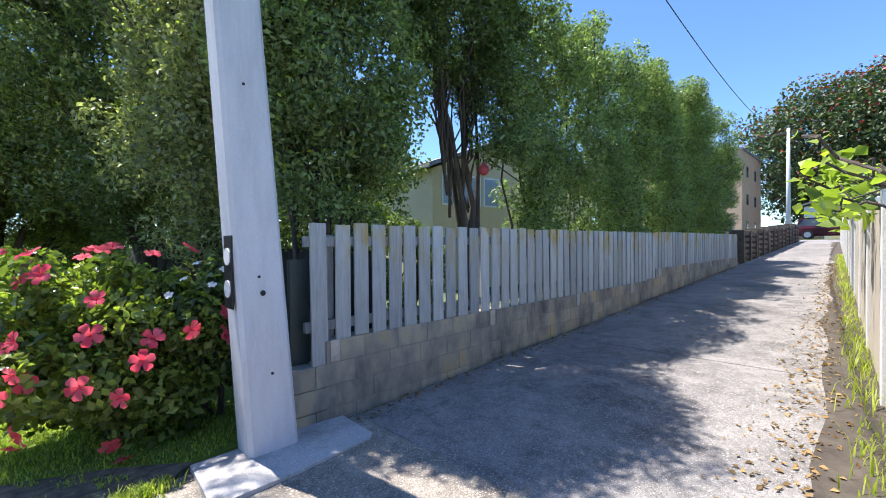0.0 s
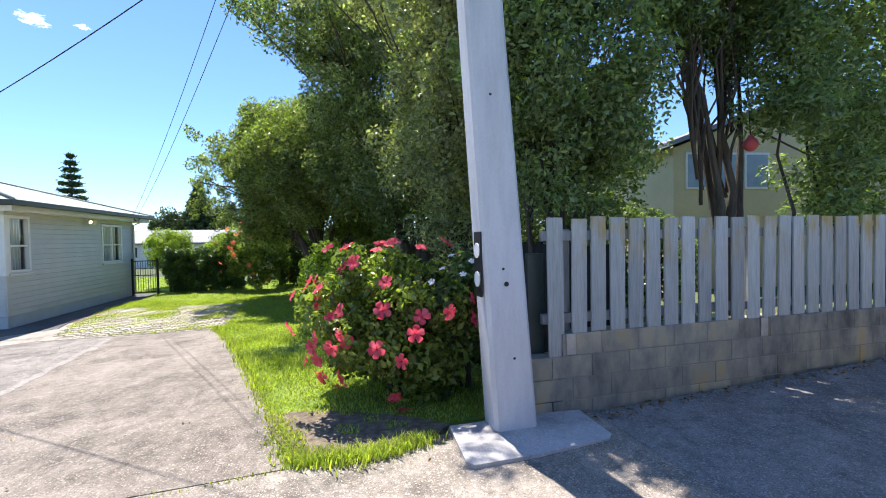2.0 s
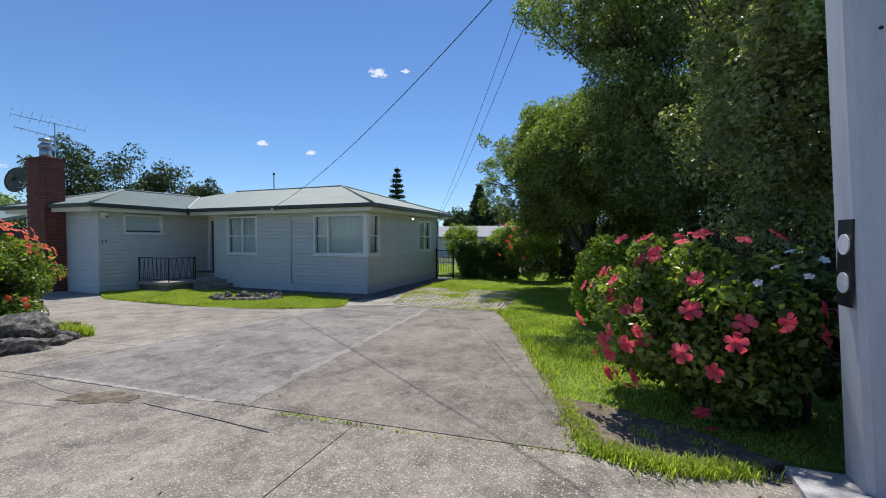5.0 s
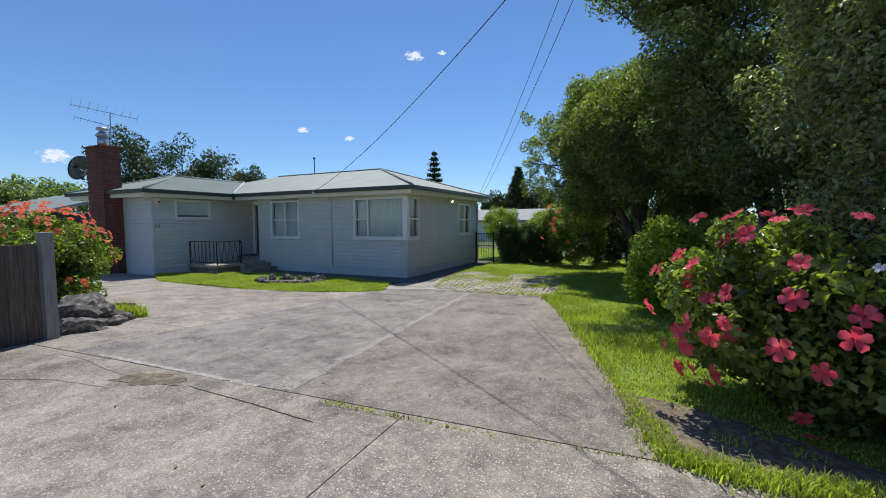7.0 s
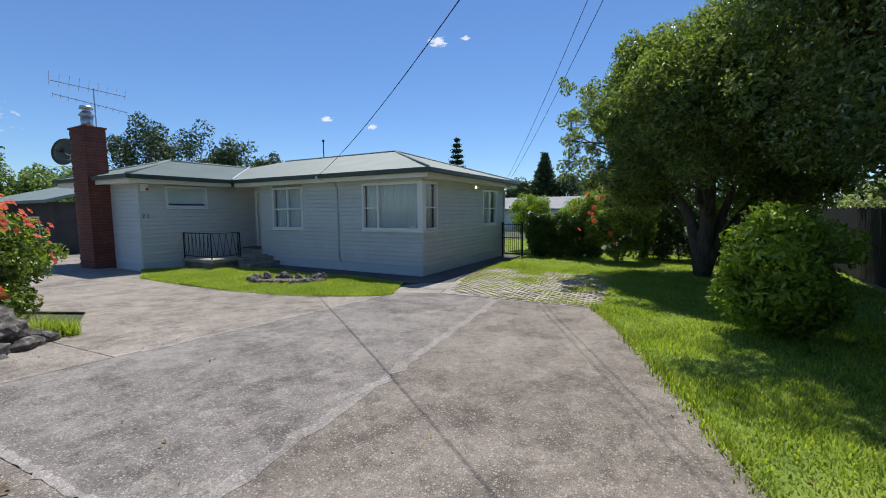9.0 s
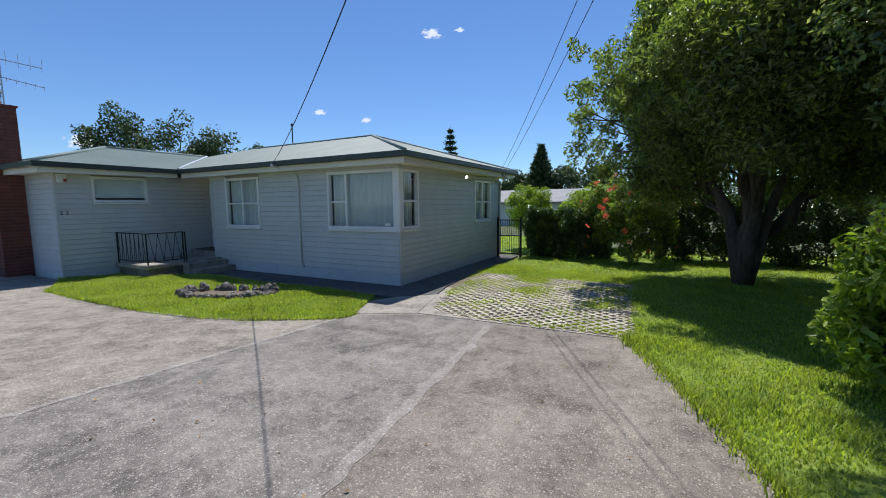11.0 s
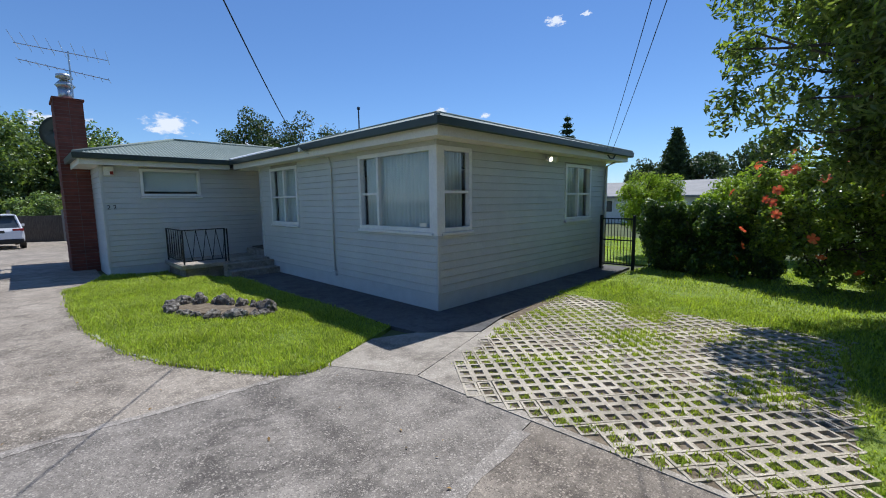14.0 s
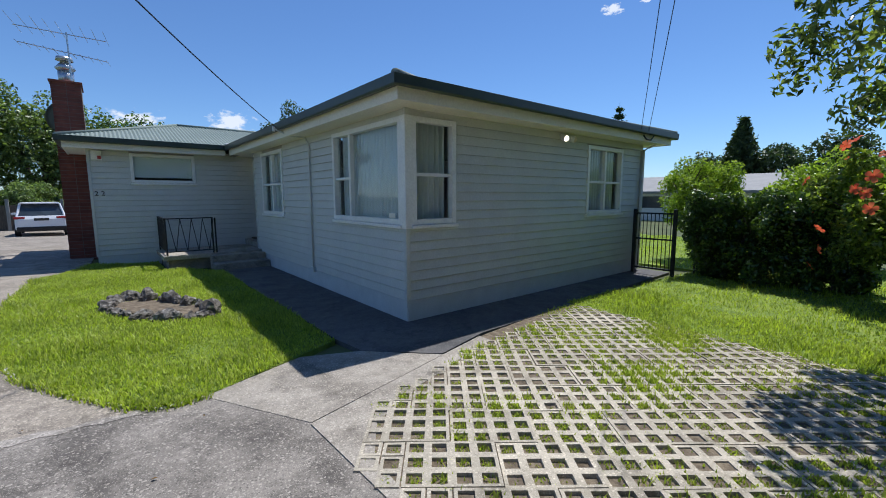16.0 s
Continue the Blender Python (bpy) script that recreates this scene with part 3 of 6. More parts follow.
lawn("side_lawn", LAWN_RIGHT, "rough green side lawn with dappled tree shade", 2900, 12, 0.045, lambda x, y: inside(x, y, SOIL_CORNER) and noise.noise(Vector((x * 5, y * 5, 1.0))) > -0.18)

lawn("back_lawn", [(-6.0, 6.7), (0.95, 6.7), (0.95, 14.0), (-6.0, 14.0)], "plain green back lawn beyond the gate", 1500, 13, 0.05)


# ---- house ----
WZ0, WZ1 = 0.27, 2.60          # weatherboards from the foundation to the soffit
ZF = 0.5                       # floor inside
COVER = 0.122
FW = [(-1.98, 0.0, 1.21, 2.505), (-5.73, -4.35, 1.19, 2.51)]    # front windows, x from to, z from to
SW = [(0.0, 0.755, 1.21, 2.505), (3.82, 5.03, 1.23, 2.44)]      # side windows, y from to
WW = (-2.32, -1.05, 1.89, 2.54)                                 # window of the wing
XI, XW, YW, XL, YB = -6.35, -7.62, -3.02, -11.4, 5.85           # porch edge, wing wall, wing end, far side, back
house = thing("house", (0, 0, 0), "single-storey grey weatherboard house with green steel hip roof and white windows", "house")


def along(axis, fixed, s0, s1, z0, z1, d0, d1, sign):
    """A box in a wall's own terms: s along the wall, d outward from its face."""
    a, b = fixed + sign * d0, fixed + sign * d1
    return (s0, min(a, b), z0, s1, max(a, b), z1) if axis == "x" else (min(a, b), s0, z0, max(a, b), s1, z1)


BOARD_MESHES = {}


def board_mesh(axis, length, h, sign):
    """A lapped board: thin at the top, thick at its lower edge."""
    key = (axis, round(length, 3), round(h, 3), sign)
    if key not in BOARD_MESHES:
        prof = [(0.0, 0.006), (0.027, 0.0), (0.030, 0.004), (0.006, h), (0.0, h)]
        bm = bmesh.new()
        ends = []
        for s in (-length / 2, length / 2):
            ends.append([bm.verts.new((s, sign * d, z) if axis == "x" else (sign * d, s, z)) for d, z in prof])
        n = len(prof)
        for i in range(n):
            bm.faces.new((ends[0][i], ends[0][(i + 1) % n], ends[1][(i + 1) % n], ends[1][i]))
        bm.faces.new(ends[0])
        bm.faces.new(ends[1][::-1])
        bmesh.ops.recalc_face_normals(bm, faces=bm.faces[:])
        me = bpy.data.meshes.new("weatherboard")
        bm.to_mesh(me)
        bm.free()
        me.materials.append(M_BOARD)
        BOARD_MESHES[key] = me
    return BOARD_MESHES[key]


def clad(wall, axis, fixed, s0, s1, sign, holes):
    z = WZ0
    while z < WZ1 - 0.02:
        h = min(COVER, WZ1 - z)
        spans = [(s0, s1)]
        for a, b, za, zb in holes:
            if za - 0.02 < z + h / 2 < zb + 0.02:
                spans = [q for u, v in spans for q in ((u, min(v, a)), (max(u, b), v)) if q[1] - q[0] > 0.02]
        for u, v in spans:
            ob = new("weatherboard", board_mesh(axis, v - u, h, sign))
            ob.parent = wall
            ob.location = ((u + v) / 2, fixed, z) if axis == "x" else (fixed, (u + v) / 2, z)
        z += COVER


def wall_with_holes(name, axis, fixed, s0, s1, sign, holes, thick=0.12):
    """The wall behind the boards, in panels round its openings, with the foundation below."""
    root = part(name, bm_box(*along(axis, fixed, s0, s1, 0.0, WZ0, -thick, 0.012, sign)), M_BASE, house)
    cuts = sorted({s0, s1, *[h[0] for h in holes], *[h[1] for h in holes]})
    bm = bmesh.new()
    for u, v in zip(cuts, cuts[1:]):
        mid = (u + v) / 2
        spans = [(WZ0, WZ1 + 0.05)]
        for a, b, za, zb in holes:
            if a < mid < b:
                spans = [q for lo, hi in spans for q in ((lo, min(hi, za)), (max(lo, zb), hi)) if q[1] - q[0] > 0.01]
        for lo, hi in spans:
            bm_box(*along(axis, fixed, u, v, lo, hi, -thick, -0.001, sign), bm=bm)
    part("wall_panel", bm, M_INNER, root)
    clad(root, axis, fixed, s0, s1, sign, holes)
    return root


wall_with_holes("wall_front", "x", 0.0, XI, 0.0, -1, FW)
wall_with_holes("wall_side", "y", 0.0, 0.0, YB, 1, SW)
wall_with_holes("wall_wing", "y", XW, YW, 0.72, 1, [WW])
wall_with_holes("wall_wing_end", "x", YW, XL, XW, -1, [])
wall_with_holes("wall_porch", "x", 0.72, XW, XI, -1, [(-7.44, -6.6, ZF, 2.45)])
wall_with_holes("wall_porch_return", "y", XI, 0.0, 0.72, -1, [])
wall_with_holes("wall_back", "x", YB, XL, 0.0, 1, [])
wall_with_holes("wall_far_side", "y", XL, YW, YB, -1, [])
for x, y in ((0.012, -0.012), (XW + 0.012, YW - 0.012), (XI, -0.012)):
    part("corner_board", bm_box(x - 0.024, y - 0.024, WZ0, x + 0.024, y + 0.024, WZ1), M_BOARD, house)
part("floor", bm_box(XL + 0.15, 0.15, ZF - 0.1, -0.15, YB - 0.15, ZF), M_OLDWOOD, house)
part("floor", bm_box(XL + 0.15, YW + 0.15, ZF - 0.1, XW - 0.15, 0.14, ZF), M_OLDWOOD, house)

# roof
OV, EZ, TAN = 0.46, 2.80, 0.3


def slope_mesh(s0, s1, reach, to_world, cuts):
    """A corrugated roof slope: columns from the eave up to where cuts() lets them."""
    bm = bmesh.new()
    pitch, per = 0.0762, 4
    n = int((s1 - s0) / pitch * per)
    prev = None
    for i in range(n + 1):
        s = s0 + (s1 - s0) * i / n
        lo, hi = cuts(s)
        wv = 0.009 * math.sin(2 * math.pi * i / per)
        col = None
        if hi - lo > 0.01:
            col = [bm.verts.new(to_world(s, k, EZ + k * TAN + wv)) for k in (lo, hi)]
        if prev and col:
            bm.faces.new((prev[0], col[0], col[1], prev[1]))
        prev = col
    bmesh.ops.recalc_face_normals(bm, faces=bm.faces[:])
    for f in bm.faces:
        if f.normal.z < 0:
            f.normal_flip()
    return bm


EX0, EX1, EY0, EY1 = XL - OV, OV, -0.43, YB + OV           # eaves of the main roof
K = (EY1 - EY0) / 2                                         # run to the ridge
WX1, WY0 = XW + OV, YW - OV                                 # eaves of the wing
KW = (WX1 - EX0) / 2
roof = thing("roof", (0, 0, 0), "", "", kind="")
roof.parent = house
part("slope", slope_mesh(EX0, EX1, K, lambda s, k, z: (s, EY0 + k, z), lambda s: (max(0.0, min(KW, WX1 - s, s - EX0)) if s < WX1 else 0.0, min(K, EX1 - s, s - EX0))), M_ROOF, roof)
part("slope", slope_mesh(EX0, EX1, K, lambda s, k, z: (s, EY1 - k, z), lambda s: (0.0, min(K, EX1 - s, s - EX0))), M_ROOF, roof)
part("slope", slope_mesh(EY0, EY1, K, lambda s, k, z: (EX1 - k, s, z), lambda s: (0.0, min(K, s - EY0, EY1 - s))), M_ROOF, roof)
part("slope", slope_mesh(WY0, EY0 + KW, KW, lambda s, k, z: (WX1 - k, s, z), lambda s: (max(0.0, s - EY0), min(KW, s - WY0))), M_ROOF, roof)
part("slope", slope_mesh(WY0, EY1, KW, lambda s, k, z: (EX0 + k, s, z), lambda s: (0.0, min(KW, s - WY0, EY1 - s))), M_ROOF, roof)
part("slope", slope_mesh(EX0, WX1, KW, lambda s, k, z: (s, WY0 + k, z), lambda s: (0.0, min(KW, s - EX0, WX1 - s))), M_ROOF, roof)


def ridge_cap(a, b):
    part("ridge_cap", bm_tube([(a[0], a[1], a[2] + 0.005), (b[0], b[1], b[2] + 0.005)], 0.045, 8), M_ROOF, roof, smooth=True)


ZK, ZKW = EZ + K * TAN, EZ + KW * TAN
ridge_cap((EX1, EY0, EZ), (EX1 - K, EY0 + K, ZK))
ridge_cap((EX1, EY1, EZ), (EX1 - K, EY0 + K, ZK))
ridge_cap((EX1 - K, EY0 + K, ZK), (EX0 + K, EY0 + K, ZK))
ridge_cap((WX1, WY0, EZ), (WX1 - KW, WY0 + KW, ZKW))
ridge_cap((EX0, WY0, EZ), (WX1 - KW, WY0 + KW, ZKW))
ridge_cap((WX1 - KW, WY0 + KW, ZKW), (WX1 - KW, EY0 + KW, ZKW))
part("valley", bm_tube([(WX1, EY0, EZ + 0.012), (WX1 - KW, EY0 + KW, ZKW + 0.012)], 0.04, 6), M_STEEL, roof, "pale valley flashing")


def eave(a, b, out):
    """Soffit, fascia and gutter along one eave, from a to b, with out the way outward."""
    (ax, ay), (bx, by), (ox, oy) = a, b, out
    ux, uy = (bx - ax, by - ay)
    l = math.hypot(ux, uy)
    ux, uy = ux / l, uy / l
    def strip(name, prof, mat, ea=0.0, eb=0.0):
        bm = bmesh.new()
        ends = []
        for (px, py), e in (((ax, ay), -1), ((bx, by), 1)):
            row = []
            for d, z in prof:
                k = 0.0
                if e < 0:
                    k = d * ea
                else:
                    k = -d * eb
                row.append(bm.verts.new((px + ox * d + ux * k, py + oy * d + uy * k, z)))
            ends.append(row)
        n = len(prof)
        for i in range(n):
            bm.faces.new((ends[0][i], ends[0][(i + 1) % n], ends[1][(i + 1) % n], ends[1][i]))
        bm.faces.new(ends[0])
        bm.faces.new(ends[1][::-1])
        bmesh.ops.recalc_face_normals(bm, faces=bm.faces[:])
        return part(name, bm, mat, roof)
    return strip


def eave_run(a, b, out, ea, eb):
    strip = eave(a, b, out)
    strip("soffit", [(-OV - 0.1, 2.60), (-0.09, 2.60), (-0.09, 2.585), (-OV - 0.1, 2.585)], M_SOFFIT, ea, eb)
    strip("fascia", [(-0.09, 2.57), (-0.07, 2.57), (-0.07, 2.74), (-0.09, 2.74)], M_SOFFIT, ea, eb)
    strip("gutter", [(-0.068, 2.70), (0.02, 2.68), (0.035, 2.70), (0.04, 2.80), (0.028, 2.805), (0.02, 2.715), (-0.06, 2.725), (-0.066, 2.80)], M_GUTTER, ea, eb)


eave_run((WX1, EY0), (EX1, EY0), (0, -1), 0, -1)
eave_run((EX1, EY0), (EX1, EY1), (1, 0), -1, -1)
eave_run((WX1, WY0), (WX1, EY0), (1, 0), -1, 0)
eave_run((EX0, WY0), (WX1, WY0), (0, -1), -1, -1)
eave_run((EX0, WY0), (EX0, EY1), (-1, 0), -1, -1)
eave_run((EX0, EY1), (EX1, EY1), (0, 1), -1, -1)


# windows
def bars(parent, axis, fixed, sign, rects, d0, d1, name="frame", mat=None):
    for u, v, lo, hi in rects:
        part(name, bm_box(*along(axis, fixed, u, v, lo, hi, d0, d1, sign), bevel=0.004), mat or M_WHITE, parent)


def curtain(parent, axis, fixed, sign, s0, s1, z0, z1, depth, seed):
    """A hanging curtain in uneven folds."""
    rng = np.random.default_rng(seed)
    bm = bmesh.new()
    n = int((s1 - s0) / 0.012)
    ph = np.cumsum(rng.uniform(0.55, 1.2, n + 1))
    lo, hi = [], []
    for i in range(n + 1):
        s = s0 + (s1 - s0) * i / n
        d = -depth + 0.05 * math.sin(ph[i])
        q = fixed + sign * d
        a, b = ((s, q), (s, q)) if axis == "x" else ((q, s), (q, s))
        lo.append(bm.verts.new((*a, z0)))
        hi.append(bm.verts.new((*b, z1)))
    for i in range(n):
        bm.faces.new((lo[i], lo[i + 1], hi[i + 1], hi[i]))
    return part("curtain", bm, M_CURTAIN, parent, "pale hanging curtain in folds", smooth=True)


def window(axis, fixed, sign, s0, s1, z0, z1, cols, rows, lab, drape=True, seed=1, mids=None):
    """A white timber window: casing, sill, sash bars, panes and the curtain behind it. cols, rows: where bars cross, 0 to 1."""
    w = part("window", bm_box(*along(axis, fixed, s0 - 0.02, s1 + 0.02, z0 - 0.045, z0 - 0.005, -0.05, 0.07, sign), bevel=0.006), M_WHITE, house, lab)
    t = 0.065
    bars(w, axis, fixed, sign, [(s0, s0 + t, z0, z1), (s1 - t, s1, z0, z1), (s0 + t, s1 - t, z0, z0 + t), (s0 + t, s1 - t, z1 - t, z1)], -0.06, 0.04)
    i0, i1, j0, j1 = s0 + t, s1 - t, z0 + t, z1 - t
    cs = [i0] + [i0 + (i1 - i0) * c for c in cols] + [i1]
    for c in cs[1:-1]:
        bars(w, axis, fixed, sign, [(c - 0.028, c + 0.028, j0, j1)], -0.05, 0.025, "mullion")
    for k, (u, v) in enumerate(zip(cs, cs[1:])):
        u2, v2 = u + (0.028 if k else 0), v - (0.028 if k < len(cs) - 2 else 0)
        rr = rows if mids is None or k in mids else []
        zs = [j0] + [j0 + (j1 - j0) * r for r in rr] + [j1]
        for r in zs[1:-1]:
            bars(w, axis, fixed, sign, [(u2, v2, r - 0.02, r + 0.02)], -0.045, 0.018, "glazing_bar")
        for a, b in zip(zs, zs[1:]):
            g = part("pane", bm_box(*along(axis, fixed, u2 - 0.01, v2 + 0.01, a, b, -0.036, -0.032, sign)), M_GLASS, w)
            g.visible_shadow = False
    if drape:
        curtain(w, axis, fixed, sign, s0 + 0.04, s1 - 0.04, z0 + 0.02, z1 - 0.02, 0.17, seed)
    return w


window("x", 0.0, -1, FW[0][0], -0.06, FW[0][2], FW[0][3], [0.27], [0.47], "wide white timber corner window with pale curtains", seed=3, mids=[0])
window("y", 0.0, 1, 0.06, SW[0][1], SW[0][2], SW[0][3], [], [0.47], "narrow return of the white corner window", seed=4)
part("corner_post", bm_box(-0.06, -0.045, 1.165, 0.045, 0.06, 2.505, 0.006), M_WHITE, house, "white corner post between two windows")
window("x", 0.0, -1, *FW[1], [0.5], [0.48], "white timber window of four panes", seed=5)
window("y", 0.0, 1, *SW[1], [0.5], [0.47], "white timber window of four panes beside a floodlight", seed=6)
ww = window("y", XW, 1, *WW, [], [], "low wide white window with a pale blind half down", drape=False)
part("blind", bm_box(XW - 0.055, WW[0] + 0.06, WW[2] + 0.12, XW - 0.05, WW[1] - 0.06, WW[3] - 0.05), M_CURTAIN, ww, "pale roller blind")


# ---- porch, door and fittings of the house ----
def porch():
    root = thing("porch", (0, 0, 0), "small concrete porch with two steps and black steel railing", "porch")
    part("floor_slab", bm_box(-7.60, -1.97, 0.24, -6.08, -0.02, 0.335, 0.012), M_PATH, root)
    part("base", bm_box(-7.60, -1.88, 0.0, -6.16, -0.02, 0.24), M_DRIVE, root)
    part("landing", bm_box(-7.58, -0.02, 0.0, -6.36, 0.70, 0.47, 0.01), M_PATH, root)
    part("step", bm_box(-6.08, -1.12, 0.0, -5.80, -0.025, 0.30, 0.015), M_PATH, root)
    part("step", bm_box(-5.80, -1.14, 0.0, -5.48, -0.025, 0.16, 0.015), M_PATH, root)
    rail = part("railing", bm_box(-7.58, -1.91, 1.10, -6.14, -1.87, 1.125, 0.004), M_BLACK, root, "black steel railing with slanted bars")
    part("top_rail", bm_box(-6.18, -1.87, 1.10, -6.14, -1.0, 1.125, 0.004), M_BLACK, rail)
    part("bottom_rail", bm_box(-7.58, -1.90, 0.40, -6.14, -1.88, 0.42), M_BLACK, rail)
    part("bottom_rail", bm_box(-6.17, -1.87, 0.40, -6.15, -1.0, 0.42), M_BLACK, rail)
    for x, y in ((-7.56, -1.89), (-6.16, -1.89), (-6.16, -1.02), (-6.16, -0.96)):
        part("post", bm_tube([(x, y, 0.33), (x, y, 1.11)], 0.018, 8), M_BLACK, rail)
    for i in range(13):
        x = -7.46 + 0.1 * i
        part("bar", bm_tube([(x, -1.89, 0.41), (x + (0.05 if i % 2 else -0.05), -1.89, 1.1)], 0.008, 6), M_BLACK, rail)
    for i in range(8):
        y = -1.83 + 0.105 * i
        part("bar", bm_tube([(-6.16, y, 0.41 if i % 2 else 1.1), (-6.16, y + 0.105, 1.1 if i % 2 else 0.41)], 0.008, 6), M_BLACK, rail)


porch()
door = part("front_door", bm_box(-7.42, 0.76, ZF, -6.62, 0.80, 2.43, 0.004), M_DARK, house, "dark front door in a white frame")
for b in ((-7.50, -7.42, ZF, 2.45), (-6.62, -6.55, ZF, 2.45), (-7.42, -6.62, 2.43, 2.50)):
    part("door_frame", bm_box(b[0], 0.66, b[2], b[1], 0.78, b[3]), M_WHITE, door)
part("handle", bm_tube([(-6.70, 0.70, 1.5), (-6.70, 0.76, 1.5)], 0.02, 8), M_STEEL, door)


def chimney():
    root = thing("chimney", (0, 0, 0), "tall red brick chimney with a metal flue on top", "chimney")
    x0, x1, y0, y1, top = -10.16, -9.2, -3.58, -3.04, 4.22
    part("mortar_core", bm_box(x0 + 0.008, y0 + 0.008, 0.0, x1 - 0.008, y1, top - 0.01), M_MORTAR, root)
    meshes = {}
    for ax, l in (("x", 0.228), ("y", 0.26), ("x", 0.11)):
        b = bm_box(-l / 2, 0, 0, l / 2, 0.05, 0.074) if ax == "x" else bm_box(-0.05, -l / 2, 0, 0, l / 2, 0.074)
        me = bpy.data.meshes.new("brick")
        b.to_mesh(me)
        b.free()
        me.materials.append(M_BRICK)
        meshes[(ax, l)] = me
    z, row = 0.004, 0
    while z < top - 0.07:
        x = x0 + (0.114 if row % 2 else 0.0)
        while x < x1 - 0.1:
            ob = new("brick", meshes[("x", 0.228)])
            ob.parent = root
            ob.location = (min(x + 0.114, x1 - 0.114), y0, z)
            x += 0.24
        for k in range(2):
            ob = new("brick", meshes[("y", 0.26)])
            ob.parent = root
            ob.location = (x1, y0 + 0.136 + 0.27 * k + (0.002 if row % 2 else 0), z)
        z += 0.0845
        row += 1
    part("capping", bm_box(x0 - 0.03, y0 - 0.03, top, x1 + 0.03, y1 + 0.03, top + 0.05, 0.01), M_BRICK, root)
    flue = part("flue", bm_tube([(-9.66, -3.3, top + 0.04), (-9.66, -3.3, top + 0.36)], 0.15, 16), M_STEEL, root, "bright metal flue", smooth=True)
    part("cowl", bm_tube([(-9.66, -3.3, top + 0.36), (-9.66, -3.3, top + 0.42), (-9.66, -3.3, top + 0.55)], [0.15, 0.2, 0.09], 16), M_STEEL, flue, smooth=True)
    part("cowl_cap", bm_tube([(-9.66, -3.3, top + 0.6), (-9.66, -3.3, top + 0.68)], [0.17, 0.15], 16), M_STEEL, flue, smooth=True)


chimney()


def antenna():
    root = thing("antenna", (-9.35, -3.2, 4.2), "thin grey television aerial with two booms", "antenna")
    part("mast", bm_tube([(0, 0, 0), (0, 0, 1.2)], 0.018, 8), M_STEEL, root)
    d = Vector((0.28, 0.96, 0))
    s = Vector((0.96, -0.28, 0))
    for z, l0, l1, n, tilt in ((1.16, -0.95, 0.75, 9, 0.09), (0.74, -0.9, 0.75, 11, 0.16)):
        b = part("boom", bm_tube([d * l0 + Vector((0, 0, z - l0 * tilt)), d * l1 + Vector((0, 0, z - l1 * tilt))], 0.011, 6), M_STEEL, root)
        for i in range(n):
            f = l0 + (l1 - l0) * i / (n - 1)
            w = 0.36 - 0.02 * i if z > 1.0 else 0.16
            c = d * f + Vector((0, 0, z - f * tilt))
            part("element", bm_tube([c - s * w + Vector((0, 0, -0.05)), c + s * w + Vector((0, 0, 0.16 * (z > 1.0)))], 0.005, 5), M_STEEL, b)
    dish = thing("satellite_dish", (-11.0, -3.5, 3.68), "dark grey satellite dish on the chimney side", "satellite dish")
    bm = bmesh.new()
    rings = [[bm.verts.new((0.4 * r * math.cos(a), 0.42 * r * math.sin(a), 0.1 * r * r)) for a in (2 * math.pi * k / 24 for k in range(24))] for r in (0.08, 0.4, 0.7, 1.0)]
    rings += [[bm.verts.new((v.co.x * 1.01, v.co.y * 1.01, v.co.z - 0.015)) for v in rings[-1]]]
    for p, q in zip(rings, rings[1:]):
        for i in range(24):
            bm.faces.new((p[i], p[(i + 1) % 24], q[(i + 1) % 24], q[i]))
    bm.faces.new(rings[0])
    o = part("reflector", bm, M_GUTTER, dish, smooth=True)
    o.matrix_basis = Matrix.LocRotScale(None, Vector((0.75, 0.35, -0.25)).to_track_quat("Z", "Y"), None)
    part("arm", bm_tube([(0.05, 0, -0.25), (0.35, 0.05, -0.3), (0.55, 0.1, 0.0)], 0.014, 6), M_STEEL, dish)
    part("bracket", bm_tube([(0.0, 0, 0), (0.3, 0.05, -0.15), (0.86, 0.1, -0.15)], 0.02, 6), M_STEEL, dish)


antenna()


def cable(name, a, b, sag, r, label, n=24, drop=None):
    """A hanging wire between two points."""
    pts = []
    for i in range(n + 1):
        f = i / n
        p = Vector(a).lerp(Vector(b), f)
        p.z -= sag * 4 * f * (1 - f)
        pts.append(p)
    return tagged(part(name, bm_tube(pts, r, 6), M_BLACK), label, "wire")


cable("service_wire", (-3.24, -0.47, 2.74), (8.05, -7.9, 5.5), 0.45, 0.0065, "black service wire from the eave to the pole")
cable("telephone_wire", (0.44, 4.85, 2.72), (7.05, -7.85, 5.9), 0.25, 0.0045, "thin telephone wire from the eave to the pole")
cable("telephone_wire", (0.46, 5.1, 2.72), (7.1, -7.8, 5.5), 0.25, 0.0045, "thin telephone wire from the eave to the pole")
cable("street_wire", (7.85, -7.95, 8.4), (48.0, -6.6, 9.9), 1.3, 0.014, "long black street wire above the lane", 40)
part("conduit", bm_tube([(-3.24, -0.5, 2.71), (-3.1, -0.3, 2.60), (-2.98, -0.06, 2.56), (-2.89, -0.045, 2.4), (-2.89, -0.045, 0.29)], 0.016, 8), M_BOARD, house, "painted cable conduit down the wall", smooth=True)
part("conduit_box", bm_box(-2.95, -0.075, 0.24, -2.83, -0.02, 0.33, 0.006), M_BASE, house)
part("insulator", bm_tube([(-3.24, -0.5, 2.66), (-3.24, -0.5, 2.74)], 0.025, 8), M_WHITE, house)
part("downpipe", bm_tube([(0.33, 5.9, 2.66), (0.25, 5.8, 2.56), (0.065, 5.76, 2.46), (0.06, 5.76, 0.05)], 0.036, 10), M_WHITE, house, "white downpipe", smooth=True)
